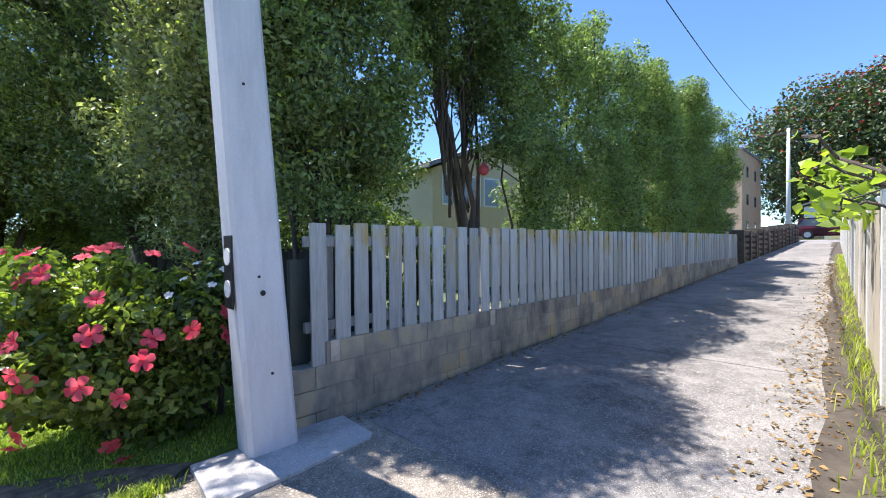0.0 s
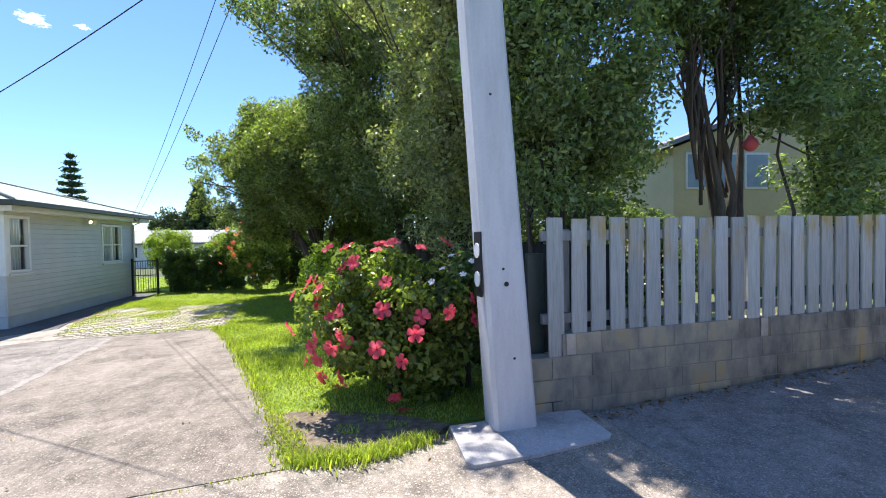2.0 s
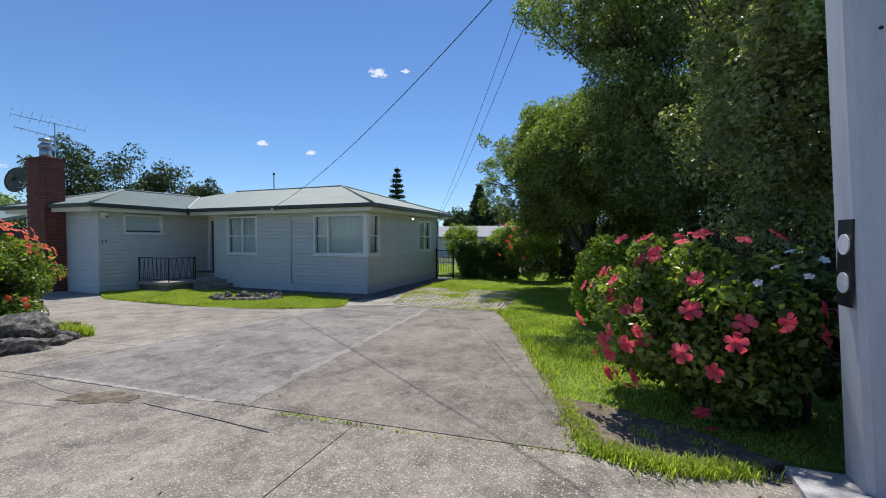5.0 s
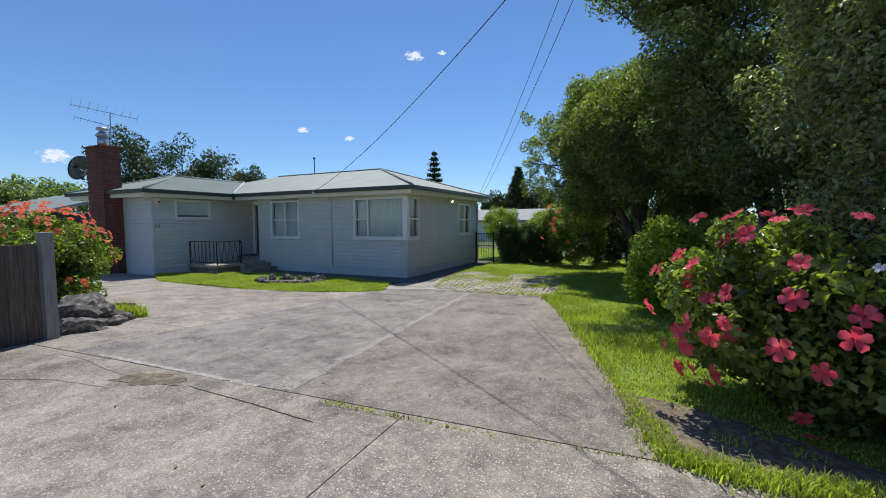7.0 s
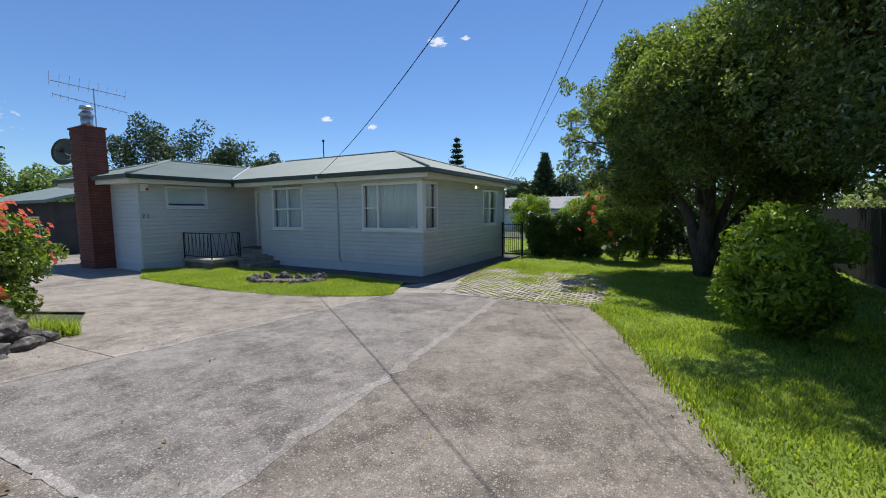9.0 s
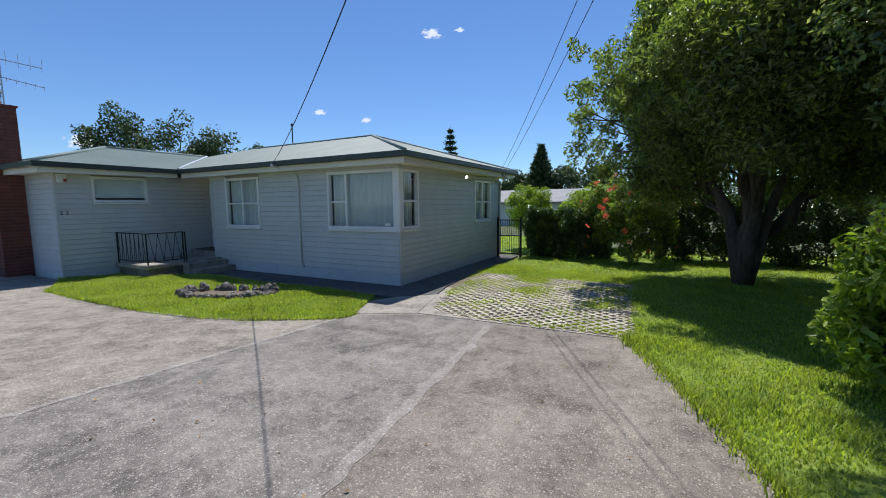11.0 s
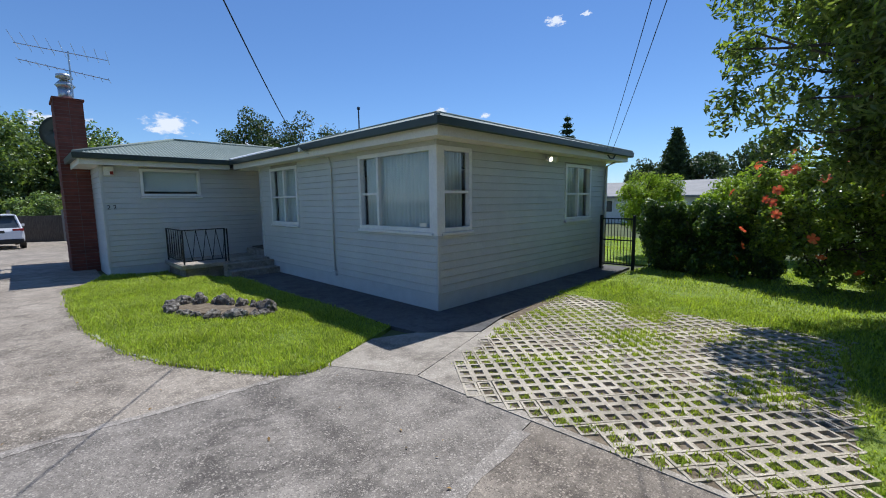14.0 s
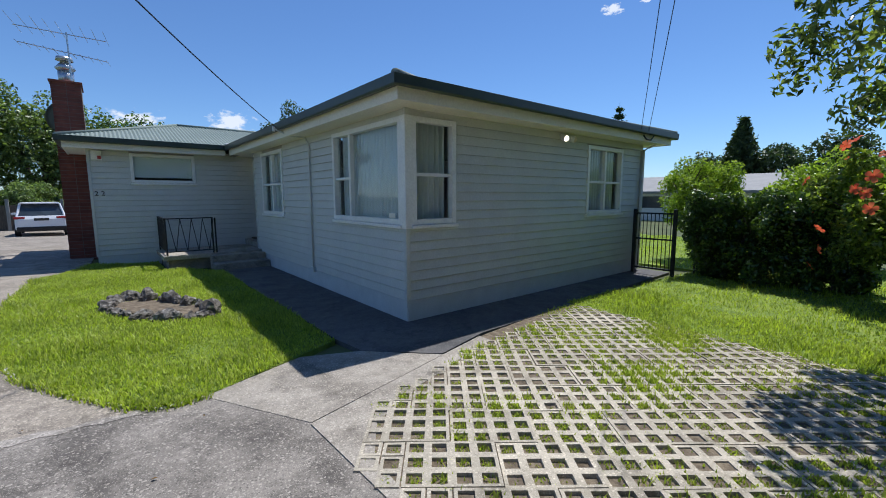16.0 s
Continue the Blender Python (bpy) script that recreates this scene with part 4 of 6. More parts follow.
part("cable_clamp", bm_tube([(0.42, 5.0, 2.66), (0.42, 5.12, 2.60), (0.42, 5.3, 2.60), (0.42, 5.4, 2.68)], 0.014, 6), M_BLACK, house)
M_LAMP = glow("floodlight_glow", (1.0, 0.85, 0.6), 2.2)
M_LAMP_OFF = surface("lamp_glass", [(0.3, (0.6, 0.5, 0.35)), (0.7, (0.75, 0.65, 0.5))], 5, 0.3, fine=40, depth=0)


def floodlight():
    root = thing("floodlight", (0.02, 3.05, 2.5), "twin floodlight under the eave, one lamp lit", "light")
    part("base_plate", bm_tube([(0.0, 0, 0), (0.03, 0, 0)], 0.06, 14), M_WHITE, root)
    for dy, m in ((-0.07, M_LAMP), (0.1, M_LAMP_OFF)):
        h = part("lamp_head", bm_tube([(0.03, dy * 0.4, -0.01), (0.1, dy, -0.02), (0.16, dy * 1.3, -0.04)], [0.02, 0.045, 0.06], 12), M_WHITE, root, smooth=True)
        part("bulb", bm_tube([(0.155, dy * 1.3, -0.038), (0.175, dy * 1.34, -0.045)], [0.052, 0.03], 12), m, h, smooth=True)


floodlight()
alarm = part("alarm_box", bm_box(XW + 0.02, -2.98, 2.36, XW + 0.09, -2.80, 2.56, 0.01), M_WHITE)
tagged(alarm, "white alarm siren box with a red lens", "alarm box")
part("lens", bm_box(XW + 0.09, -2.87, 2.38, XW + 0.10, -2.81, 2.45), surface("red_lens", [(0.3, (0.25, 0.02, 0.02)), (0.7, (0.4, 0.04, 0.03))], 5, 0.3), alarm)
plates = thing("house_number", (XW + 0.03, -2.98, 1.6), "small dark metal house number 22", "house number")
for k in range(2):
    txt = bpy.data.curves.new("digit", "FONT")
    txt.body, txt.size, txt.extrude = "2", 0.14, 0.005
    ob = new("digit", txt)
    txt.materials.append(M_BLACK)
    ob.parent = plates
    ob.matrix_basis = pose(0, 0.11 * k, 0, 90, 0, 90)
porch_light = part("porch_light", bm_tube([(-7.0, 0.55, 2.585), (-7.0, 0.55, 2.52), (-7.0, 0.55, 2.47)], [0.03, 0.035, 0.02], 12), M_LAMP)
tagged(porch_light, "small lit porch light under the soffit", "light")
part("porch_ceiling", bm_box(XW, -0.1, 2.586, XI, 0.72, 2.6), M_SOFFIT, house)
vent = part("roof_vent_pipe", bm_tube([(-6.6, 3.2, 3.7), (-6.6, 3.2, 4.55)], 0.02, 8), M_BLACK)
tagged(vent, "thin vent pipe with a cap above the roof", "pipe")
part("cap", bm_tube([(-6.6, 3.2, 4.5), (-6.6, 3.2, 4.58)], 0.045, 8), M_BLACK, vent)
sticker = part("alarm_sticker", bm_box(-0.34, -0.041, 1.29, -0.20, -0.0385, 1.35), M_SOFFIT, house)


# ---- gate, rocks, left fence ----
def gate():
    root = thing("metal_gate", (0.10, 5.45, 0.02), "black steel bar gate between house and hedge", "gate")
    part("post", bm_box(0.0, -0.03, 0, 0.06, 0.03, 1.28, 0.004), M_BLACK, root)
    part("post", bm_box(0.76, -0.03, 0, 0.82, 0.03, 1.28, 0.004), M_BLACK, root)
    for z in (0.1, 0.68, 1.18):
        part("rail", bm_box(0.06, -0.015, z, 0.76, 0.015, z + 0.03), M_BLACK, root)
    for i in range(9):
        part("bar", bm_tube([(0.12 + 0.075 * i, 0, 0.1), (0.12 + 0.075 * i, 0, 1.2)], 0.008, 6), M_BLACK, root)


gate()


def rock(name, at, size, seed, label, group="", parent=None):
    rng = np.random.default_rng(seed)
    bm = bmesh.new()
    bmesh.ops.create_icosphere(bm, subdivisions=3, radius=1.0)
    o = Vector(rng.uniform(-50, 50, 3))
    for v in bm.verts:
        k = 1 + 0.42 * noise.noise(v.co * 1.1 + o) + 0.28 * noise.noise(v.co * 2.7 + o) + 0.1 * noise.noise(v.co * 8 + o)
        v.co = Vector((v.co.x * size[0], v.co.y * size[1], max(v.co.z, -0.5) * size[2])) * k
    ob = part(name, bm, M_ROCK)
    ob.matrix_basis = pose(*at, 0, 0, rng.uniform(0, 360))
    return tagged(ob, label, "rock", group)


rr = np.random.default_rng(71)
# the ring of stones, bean-shaped, round bare soil
for i in range(27):
    a = 2 * math.pi * (i + 0.25 * math.sin(i * 4.7)) / 27
    ca, sa = math.cos(a), math.sin(a)
    x = RING[0] + (0.74 * ca - 0.10 * sa) * (1 + 0.08 * math.sin(3 * a))
    y = RING[1] + (0.40 * ca + 0.34 * sa) * (1 + 0.08 * math.sin(3 * a))
    back = sa > 0.2
    s = rr.uniform(0.06, 0.125)
    rock("stone", (x, y, gz(x, y) + 0.035 + (0.03 if back else 0)), (s * 1.2, s * 0.85, s * (1.15 if back else 0.8)), 80 + i, "rough dark volcanic stone in a garden ring", "ring of stones on the lawn")
bed = sheet("soil_bed", [(RING[0] + 0.72 * math.cos(a) - 0.1 * math.sin(a), RING[1] + 0.39 * math.cos(a) + 0.33 * math.sin(a)) for a in np.linspace(0, 2 * math.pi, 20, endpoint=False)], M_SOIL, None, 0.05, 0.08, 0.25, wobble=0.05)
tagged(bed, "bare brown soil with dead leaves inside the stone ring", "soil", kind="structure")
for i, (x, y, z, s) in enumerate(((-0.62, -7.95, 0.2, 0.27), (-0.95, -7.75, 0.42, 0.3), (-0.72, -7.55, 0.18, 0.2), (-0.98, -7.38, 0.2, 0.22), (-1.3, -7.6, 0.25, 0.28))):
    rock("boulder", (x, y, z), (s * 1.25, s, s * 0.85), 120 + i, "pale lichened garden boulder beside the fence end", "boulders by the fence")
left_fence = thing("left_fence", (0, 0, 0), "old stained timber fence with a square grey end post", "fence")
part("post", bm_box(-0.47, -8.40, 0.05, -0.33, -8.27, 1.62, 0.008), M_POST, left_fence)
for i in range(26):
    y = -8.41 - 0.155 * (i + 1)
    x = -0.41 + 0.03 * i / 6
    part("paling", bm_box(x, y, 0.06, x + 0.022, y + 0.15, 1.48 + 0.012 * math.sin(i * 5.1), 0.003), M_OLDWOOD, left_fence)
for z in (0.4, 1.2):
    part("rail", bm_box(-0.46, -12.45, z, -0.42, -8.42, z + 0.09), M_OLDWOOD, left_fence)
rear = part("rear_fence", bm_box(-0.3, -14.3, 0.1, 40, -14.2, 1.9), M_OLDWOOD)
tagged(rear, "plain brown timber fence across the drive", "fence", kind="structure")
r2 = np.random.default_rng(72)
tuft = thing("grass_tuft", (-1.1, -7.05, 0.15), "bright strappy green plant beside the boulders", "plant")
pts = np.stack([r2.uniform(-1.35, -0.85, 900), r2.uniform(-7.3, -6.9, 900)], 1)
t = blades("leaf", pts, 0.22, r2, tuft)
t.matrix_parent_inverse = tuft.matrix_basis.inverted()


# ---- power pole, block wall and paling fence ----
def power_pole():
    root = thing("power_pole", (8.41, -7.90, 0.24), "pale grey tapered concrete power pole leaning slightly", "power pole")
    tilt = -3.6
    bm = bmesh.new()
    rings = []
    for z in (-0.1, 0.0, 0.6, 1.5, 2.6, 4.2, 6.5, 9.2):
        f = max(0.0, z) / 9.2
        a, b, c = 0.185 - 0.065 * f, 0.14 - 0.05 * f, 0.03
        off = math.tan(radians(tilt)) * z
        prof = [(-a, -b + c), (-a + c, -b), (a - c, -b), (a, -b + c), (a, b - c), (a - c, b), (-a + c, b), (-a, b - c)]
        rings.append([bm.verts.new((x + off, y, z)) for x, y in prof])
    for p, q in zip(rings, rings[1:]):
        for i in range(8):
            bm.faces.new((p[i], p[(i + 1) % 8], q[(i + 1) % 8], q[i]))
    bm.faces.new(rings[-1])
    part("shaft", bm, M_POLE, root)
    face = -0.14
    for x, z, r in ((-0.015, 2.69, 0.011), (-0.018, 1.32, 0.011), (0.0, 1.2, 0.02), (0.02, 0.6, 0.011)):
        off = math.tan(radians(tilt)) * z
        b = bm_tube([(x + off, face + 0.05 * z / 9.2 - 0.004, z), (x + off, face + 0.05 * z / 9.2 + 0.02, z)], r, 12)
        part("bolt_hole", b, M_BLACK, root)
    part("wire_bracket", bm_tube([(-0.3, 0.0, 5.35), (-1.34, 0.05, 5.66)], 0.025, 8), M_STEEL, root)
    plate = part("marker_plate", bm_box(-0.281, -0.11, 1.10, -0.268, 0.05, 1.62, 0.003), M_BLACK, root, "black reflector plate with two white discs")
    for z in (1.24, 1.47):
        part("white_disc", bm_tube([(-0.281, -0.03, z), (-0.288, -0.03, z)], 0.062, 20), M_WHITE, plate)
    return root


power_pole()
pad = part("pole_pad", bm_prism([(7.87, -8.38), (7.91, -8.44), (8.4, -8.43), (9.02, -8.37), (9.08, -8.31), (9.09, -7.84), (8.7, -7.80), (7.90, -7.82)], 0.17, 0.262), M_PAD)
tagged(pad, "pale grey concrete pad round the pole foot", "pad", kind="structure")
FY = -7.82
fence = thing("paling_fence", (0, 0, 0), "weathered grey vertical paling fence with yellow lichen", "fence")
wall = thing("block_wall", (0, 0, 0), "low mossy stained concrete block retaining wall", "wall", kind="structure")


def block_meshes():
    out = []
    for l in (0.388, 0.19):
        bm = bm_box(-l / 2, 0, 0, l / 2, 0.19, 0.193, 0.005)
        me = bpy.data.meshes.new("block")
        bm.to_mesh(me)
        bm.free()
        me.materials.append(M_BLOCK)
        out.append((l, me))
    return out


BLOCKS = block_meshes()
WALL_TOP = ((8.95, 17.0, 0.94), (17.0, 25.3, 1.17))


def build_wall():
    for x0, x1, top in WALL_TOP:
        base = gz(x0, -8) - 0.15
        part("mortar_core", bm_box(x0, FY + 0.005, base, x1, FY + 0.17, top - 0.006), M_BLOCK_MORTAR, wall)
        z, row = top - 0.19, 0
        while z > base - 0.1:
            x = x0 - (0.196 if row % 2 else 0.0) + (0.0 if row == 0 else -0.3)
            while x < x1 - 0.1:
                if z + 0.19 > gz(x, -8):
                    ob = new("block", BLOCKS[0][1])
                    ob.parent = wall
                    ob.location = (x + 0.196, FY + 0.002 * math.sin(x * 37 + row), z)
                x += 0.395
            z -= 0.2
            row += 1


build_wall()


def build_fence():
    rng = np.random.default_rng(5)
    for x0, x1, top, foot in ((8.83, 17.0, 1.975, 0.955), (17.0, 25.3, 2.0, 1.185)):
        for z in (foot + 0.12, top - 0.16):
            part("rail", bm_box(x0 - 0.05, FY + 0.042, z - 0.045, x1, FY + 0.088, z + 0.045, 0.004), M_POST, fence)
        x, i = x0, 0
        while x < x1 - 0.1:
            w = 0.15 + rng.uniform(-0.006, 0.006)
            lo = foot - 0.02 + rng.uniform(-0.01, 0.012) - (0.55 if i == 0 and x0 < 9 else 0)
            b = bm_box(-w / 2, 0.0, 0, w / 2, 0.022, top + rng.uniform(-0.012, 0.012) - lo, 0.003)
            p = part("paling", b, M_PALING, fence)
            p.matrix_basis = pose(x + w / 2, FY + 0.016, lo, rng.uniform(-0.5, 0.5), rng.uniform(-0.35, 0.35), 0)
            x += 0.2 + rng.uniform(-0.004, 0.004) + (0.03 if i == 0 else 0)
            i += 1
        for x in np.arange(x0 + 0.2, x1, 2.2):
            part("post", bm_box(x - 0.05, FY + 0.09, 0.1, x + 0.05, FY + 0.19, top - 0.1, 0.006), M_POST, fence)
            br = part("bracket", bm_box(x - 0.045, FY - 0.012, foot - 0.2, x + 0.045, FY - 0.002, foot - 0.01, 0.003), M_STEEL, fence, "galvanised strap bracket")
            part("bolt", bm_tube([(x, FY - 0.02, foot - 0.16), (x, FY - 0.008, foot - 0.16)], 0.012, 8), M_STEEL, br)


build_fence()
side_fence = thing("side_fence", (0, 0, 0), "dark weathered timber boundary fence under the trees", "fence")
for i, y in enumerate(np.arange(-7.6, 9.0, 0.16)):
    part("paling", bm_box(9.62, y, 0.05, 9.645, y + 0.152, 1.72 + 0.02 * math.sin(i * 2.3)), M_BLACKWOOD, side_fence)
for z in (0.45, 1.45):
    part("rail", bm_box(9.646, -7.6, z - 0.045, 9.69, 9.0, z + 0.045), M_BLACKWOOD, side_fence)

RNG = np.random.default_rng(21)


def plant(name, at, label, category, clumps, leaf_n, leaf, mat, tips=(), trunk=0.08, shell=0.5, aspect=0.5, seed=1, extra=None, bark=None, crown_name="crown"):
    """A tree or shrub: trunk and limbs, and a crown of many leaves in uneven clumps."""
    rng = np.random.default_rng(seed)
    root = thing(name, at, label, category)
    centres, radii = clumps
    off = np.array(at)
    p, d = clump_points(rng, centres - off, radii, leaf_n, shell)
    up = d * 0.7 + np.array([0, 0, 0.5])
    leaves_mesh(crown_name, p, up, leaf, mat, root, rng, aspect)
    if extra:
        m2, n2, s2 = extra
        # upper outer leaves: sunlit tops put into a paler leaf colour; red blooms too
        p, d = clump_points(rng, centres - off, radii * 1.08, n2, 0.9)
        keep = d[:, 2] > -0.2
        leaves_mesh("top_tint_leaves", p[keep], d[keep], s2, m2, root, rng, aspect)
    if len(tips):
        bm = bmesh.new()
        for tip in tips:
            limbs(rng, (tip[3] if len(tip) > 3 else 0, tip[4] if len(tip) > 3 else 0, -0.1), [tip[:3]], trunk, bm)
        part("trunk", bm, bark or M_BARK, root, smooth=True)
        bm = bmesh.new()
        for k in rng.choice(len(centres), min(60, len(centres)), replace=False):
            c = centres[k] - off
            t = min(tips, key=lambda q: (q[0] - c[0]) ** 2 + (q[1] - c[1]) ** 2 + (q[2] - c[2]) ** 2)
            limbs(rng, np.array(t[:3]) * rng.uniform(0.45, 0.95), [c], trunk * 0.28, bm)
        tagged(part("branch_tangle", bm, bark or M_BARK, root, smooth=True), kind="stuff")
    return root


def tall_hedge():
    rng = np.random.default_rng(31)
    cs, rs = [], []
    for i in range(1400):
        x = rng.uniform(12.3, 26.4)
        top = 6.1 + 0.05 * (x - 13) - 0.55 * max(0.0, x - 24.2) ** 1.3 + 0.2 * math.sin(x * 2.1) + 0.3 * rng.random()
        z = (1.95 if x > 13.0 else 3.0) + (top - (2.2 if x > 13.0 else 3.2)) * rng.random()
        y = -7.3 + 0.25 * math.sin(x * 1.7 + z) + abs(rng.normal(0, 0.45)) - 0.12 * (z > 2.4)
        cs.append((x, y, z))
        rs.append(rng.uniform(0.16, 0.34))
    tips = [(x - 16, rng.uniform(-0.1, 0.5), rng.uniform(3.2, 4.4), x - 16, 0.2) for x in np.arange(13.1, 25, 0.42)]
    plant("clipped_hedge", (16, -7.0, 0.3), "tall dense clipped green hedge behind the paling fence", "hedge", (np.array(cs), np.array(rs)), 185000, 0.08, L_HEDGE, tips, 0.035, 0.55, 0.45, 31, (L_LIGHT, 9000, 0.06))


tall_hedge()
r1 = np.random.default_rng(41)
plant("bushy_shrub", (9.3, -6.9, 0.3), "bushy green evergreen shrub beside the pole", "shrub", (lambda a, b: (np.concatenate([a[0], b[0]]), np.concatenate([a[1], b[1]])))(crown(r1, (9.6, -6.9, 3.6), (1.25, 0.75, 1.8), 200, 0.27), crown(r1, (9.6, -6.9, 5.7), (1.5, 0.9, 1.5), 140, 0.32)), 64000, 0.07, L_HEDGE,
      [(0.1, 0, 3.2), (0.5, 0.1, 3.0), (-0.3, 0.1, 3.0), (0.8, 0.2, 2.7)], 0.035, 0.5, 0.5, 41, (L_LIGHT, 4000, 0.06))
plant("dark_tree", (12.3, -6.3, 0.4), "dark leaning tree with several bare stems", "tree", crown(r1, (12.2, -6.3, 5.5), (1.5, 1.1, 1.5), 110, 0.36), 34000, 0.08, L_DARK,
      [(-0.7, -0.1, 4.0, 0.3, 0), (0.1, 0, 4.4, 0.25, 0), (0.5, 0.1, 4.0, 0.4, 0), (-0.2, 0.3, 4.4, 0.2, 0.1)], 0.085, 0.4, 0.4, 43)
def joined(*crowns):
    return np.concatenate([c[0] for c in crowns]), np.concatenate([c[1] for c in crowns])


plant("grey_green_tree", (9.0, -4.3, 0.2), "tall grey-green small-leaved tree leaning over the lawn", "tree",
      joined(crown(r1, (9.0, -4.5, 3.8), (1.35, 1.3, 2.4), 95, 0.40, 0.3), crown(r1, (8.1, -4.6, 6.3), (2.1, 1.7, 1.9), 55, 0.33, 0.25), crown(r1, (8.5, -6.0, 5.2), (0.9, 0.8, 1.6), 60, 0.3, 0.3)), 56000, 0.08, L_OLIVE,
      [(0.2, 0, 3.2), (-0.3, 0.2, 4.6), (0.6, -0.3, 3.0), (0.0, 0.6, 4.0)], 0.07, 0.45, 0.5, 44, (L_LIGHT, 4500, 0.06))
plant("tall_tree", (8.9, -1.0, 0.1), "tall dark evergreen tree with silvery leaf tips", "tree", joined(crown(r1, (8.5, -1.1, 4.7), (2.5, 2.4, 3.4), 140, 0.5, 0.3), crown(r1, (6.7, -1.3, 6.7), (2.1, 1.9, 1.5), 85, 0.34, 0.2)), 66000, 0.085, L_DARK,
      [(0.2, 0, 3.6), (-0.7, 0.2, 3.8), (0.8, -0.5, 3.4), (0.0, 0.9, 4.2), (-1.6, -0.2, 5.8)], 0.12, 0.45, 0.5, 45, (L_OLIVE, 26000, 0.08))
rt = np.random.default_rng(49)
twigs = (np.stack([rt.uniform(3.1, 4.1, 70), rt.uniform(1.6, 3.6, 70), rt.uniform(2.3, 5.0, 70)], 1), rt.uniform(0.1, 0.22, 70))
plant("spreading_tree", (6.4, 3.1, 0.0), "big spreading dark green tree with a forked trunk", "tree",
      joined(crown(r1, (6.8, 3.2, 4.0), (3.4, 3.3, 2.6), 310, 0.48, 0.35, lambda p: p[2] > 1.7), crown(r1, (5.35, 2.5, 4.0), (1.5, 1.4, 1.7), 130, 0.42, 0.4), crown(r1, (5.05, 2.8, 5.2), (1.1, 1.2, 0.9), 55, 0.36, 0.4), crown(r1, (6.3, 0.95, 4.0), (2.0, 1.2, 1.7), 120, 0.42, 0.4), crown(r1, (5.0, 3.6, 2.35), (1.0, 1.0, 0.85), 45, 0.34, 0.4), crown(r1, (8.1, 3.8, 2.5), (1.5, 1.4, 0.8), 55, 0.38, 0.4), twigs), 235000, 0.105, L_TREE,
      [(-0.9, 0.1, 2.7), (0.9, -0.2, 2.8), (0.2, 0.9, 3.2), (-0.3, -0.8, 3.0), (1.6, 0.5, 2.6), (-1.3, -0.4, 3.4), (0.0, -1.6, 3.3)], 0.17, 0.45, 0.36, 46, (L_LIGHT, 40000, 0.085))
plant("round_shrub", (6.9, -2.5, 0.1), "round glossy bright green shrub on the lawn", "shrub", crown(r1, (6.95, -2.5, 0.95), (0.74, 0.72, 0.9), 80, 0.22), 13000, 0.09, L_LIGHT, [(0, 0, 0.7)], 0.03, 0.5, 0.5, 47)


def flower_mesh(mat, seed):
    """A hibiscus bloom: five wide petals round a long stamen."""
    rng = np.random.default_rng(seed)
    bm = bmesh.new()
    for k in range(5):
        a = 2 * math.pi * k / 5 + rng.uniform(-0.1, 0.1)
        ux, uy = Vector((math.cos(a), math.sin(a), 0)), Vector((-math.sin(a), math.cos(a), 0))
        rows = []
        for f, w, z in ((0.05, 0.08, 0.0), (0.4, 0.27, 0.2), (0.75, 0.4, 0.3), (1.0, 0.26, 0.2 + rng.uniform(-0.1, 0.1))):
            rows.append([bm.verts.new(ux * f + uy * w * s + Vector((0, 0, z + (0.07 if s else 0) + 0.03 * k % 0.05))) for s in (-1, 0, 1)])
        for p, q in zip(rows, rows[1:]):
            for i in (0, 1):
                bm.faces.new((p[i], p[i + 1], q[i + 1], q[i]))
    bm_tube([(0, 0, 0), (0.05, 0, 0.4), (0.1, 0.03, 0.75)], [0.05, 0.035, 0.05], 6, bm)
    me = bpy.data.meshes.new("flower")
    bm.to_mesh(me)
    bm.free()
    me.materials.append(mat)
    me.polygons.foreach_set("use_smooth", [True] * len(me.polygons))
    return me


def bloom(root, mesh, at, centre, size, rng):
    d = (Vector(at) - Vector(centre)).normalized() + Vector((rng.normal(0, 0.25), rng.normal(0, 0.25), rng.normal(0, 0.25)))
    ob = new("flower", mesh)
    ob.parent = root
    ob.matrix_basis = Matrix.Translation(at) @ d.to_track_quat("Z", "Y").to_matrix().to_4x4() @ pose(0, 0, 0, 0, 0, rng.uniform(0, 360)) @ Matrix.Scale(size, 4)


PINK = [flower_mesh(L_PINK, k) for k in (1, 2, 3)]
ORANGE = [flower_mesh(L_ORANGE, k) for k in (4, 5, 6)]


def hibiscus(name, at, size, label, leaf_n, blooms, meshes, bloom_r, seed, leaf=0.08, facing=None, group=""):
    c = crown(np.random.default_rng(seed), (at[0], at[1], at[2] + size[2]), size, 130, 0.2 * min(size) / 0.8, 0.45)
    tips = [(0.3 * math.cos(a) * size[0], 0.3 * math.sin(a) * size[1], size[2] * 1.1) for a in (0, 1.3, 2.6, 3.8, 5.0)]
    root = plant(name, at, label, "shrub", c, leaf_n, leaf, L_GLOSS, tips, 0.022, 0.5, 0.6, seed, (L_LIGHT, leaf_n // 3, leaf * 0.75), crown_name="foliage")
    rng = np.random.default_rng(seed + 100)
    placed = []
    for i in range(blooms * 3):
        d = rng.normal(0, 1, 3)
        if facing is not None:
            d = d * 0.8 + np.array(facing)
        d /= np.linalg.norm(d)
        p = d * np.array(size) * rng.uniform(0.96, 1.14)
        if len(placed) >= blooms or any(np.linalg.norm(p - q) < bloom_r * 1.7 for q in placed):
            continue
        placed.append(p)
        bloom(root, meshes[i % 3], (p[0], p[1], size[2] + p[2]), (0, 0, size[2]), bloom_r * rng.uniform(0.8, 1.15), rng)
    return root


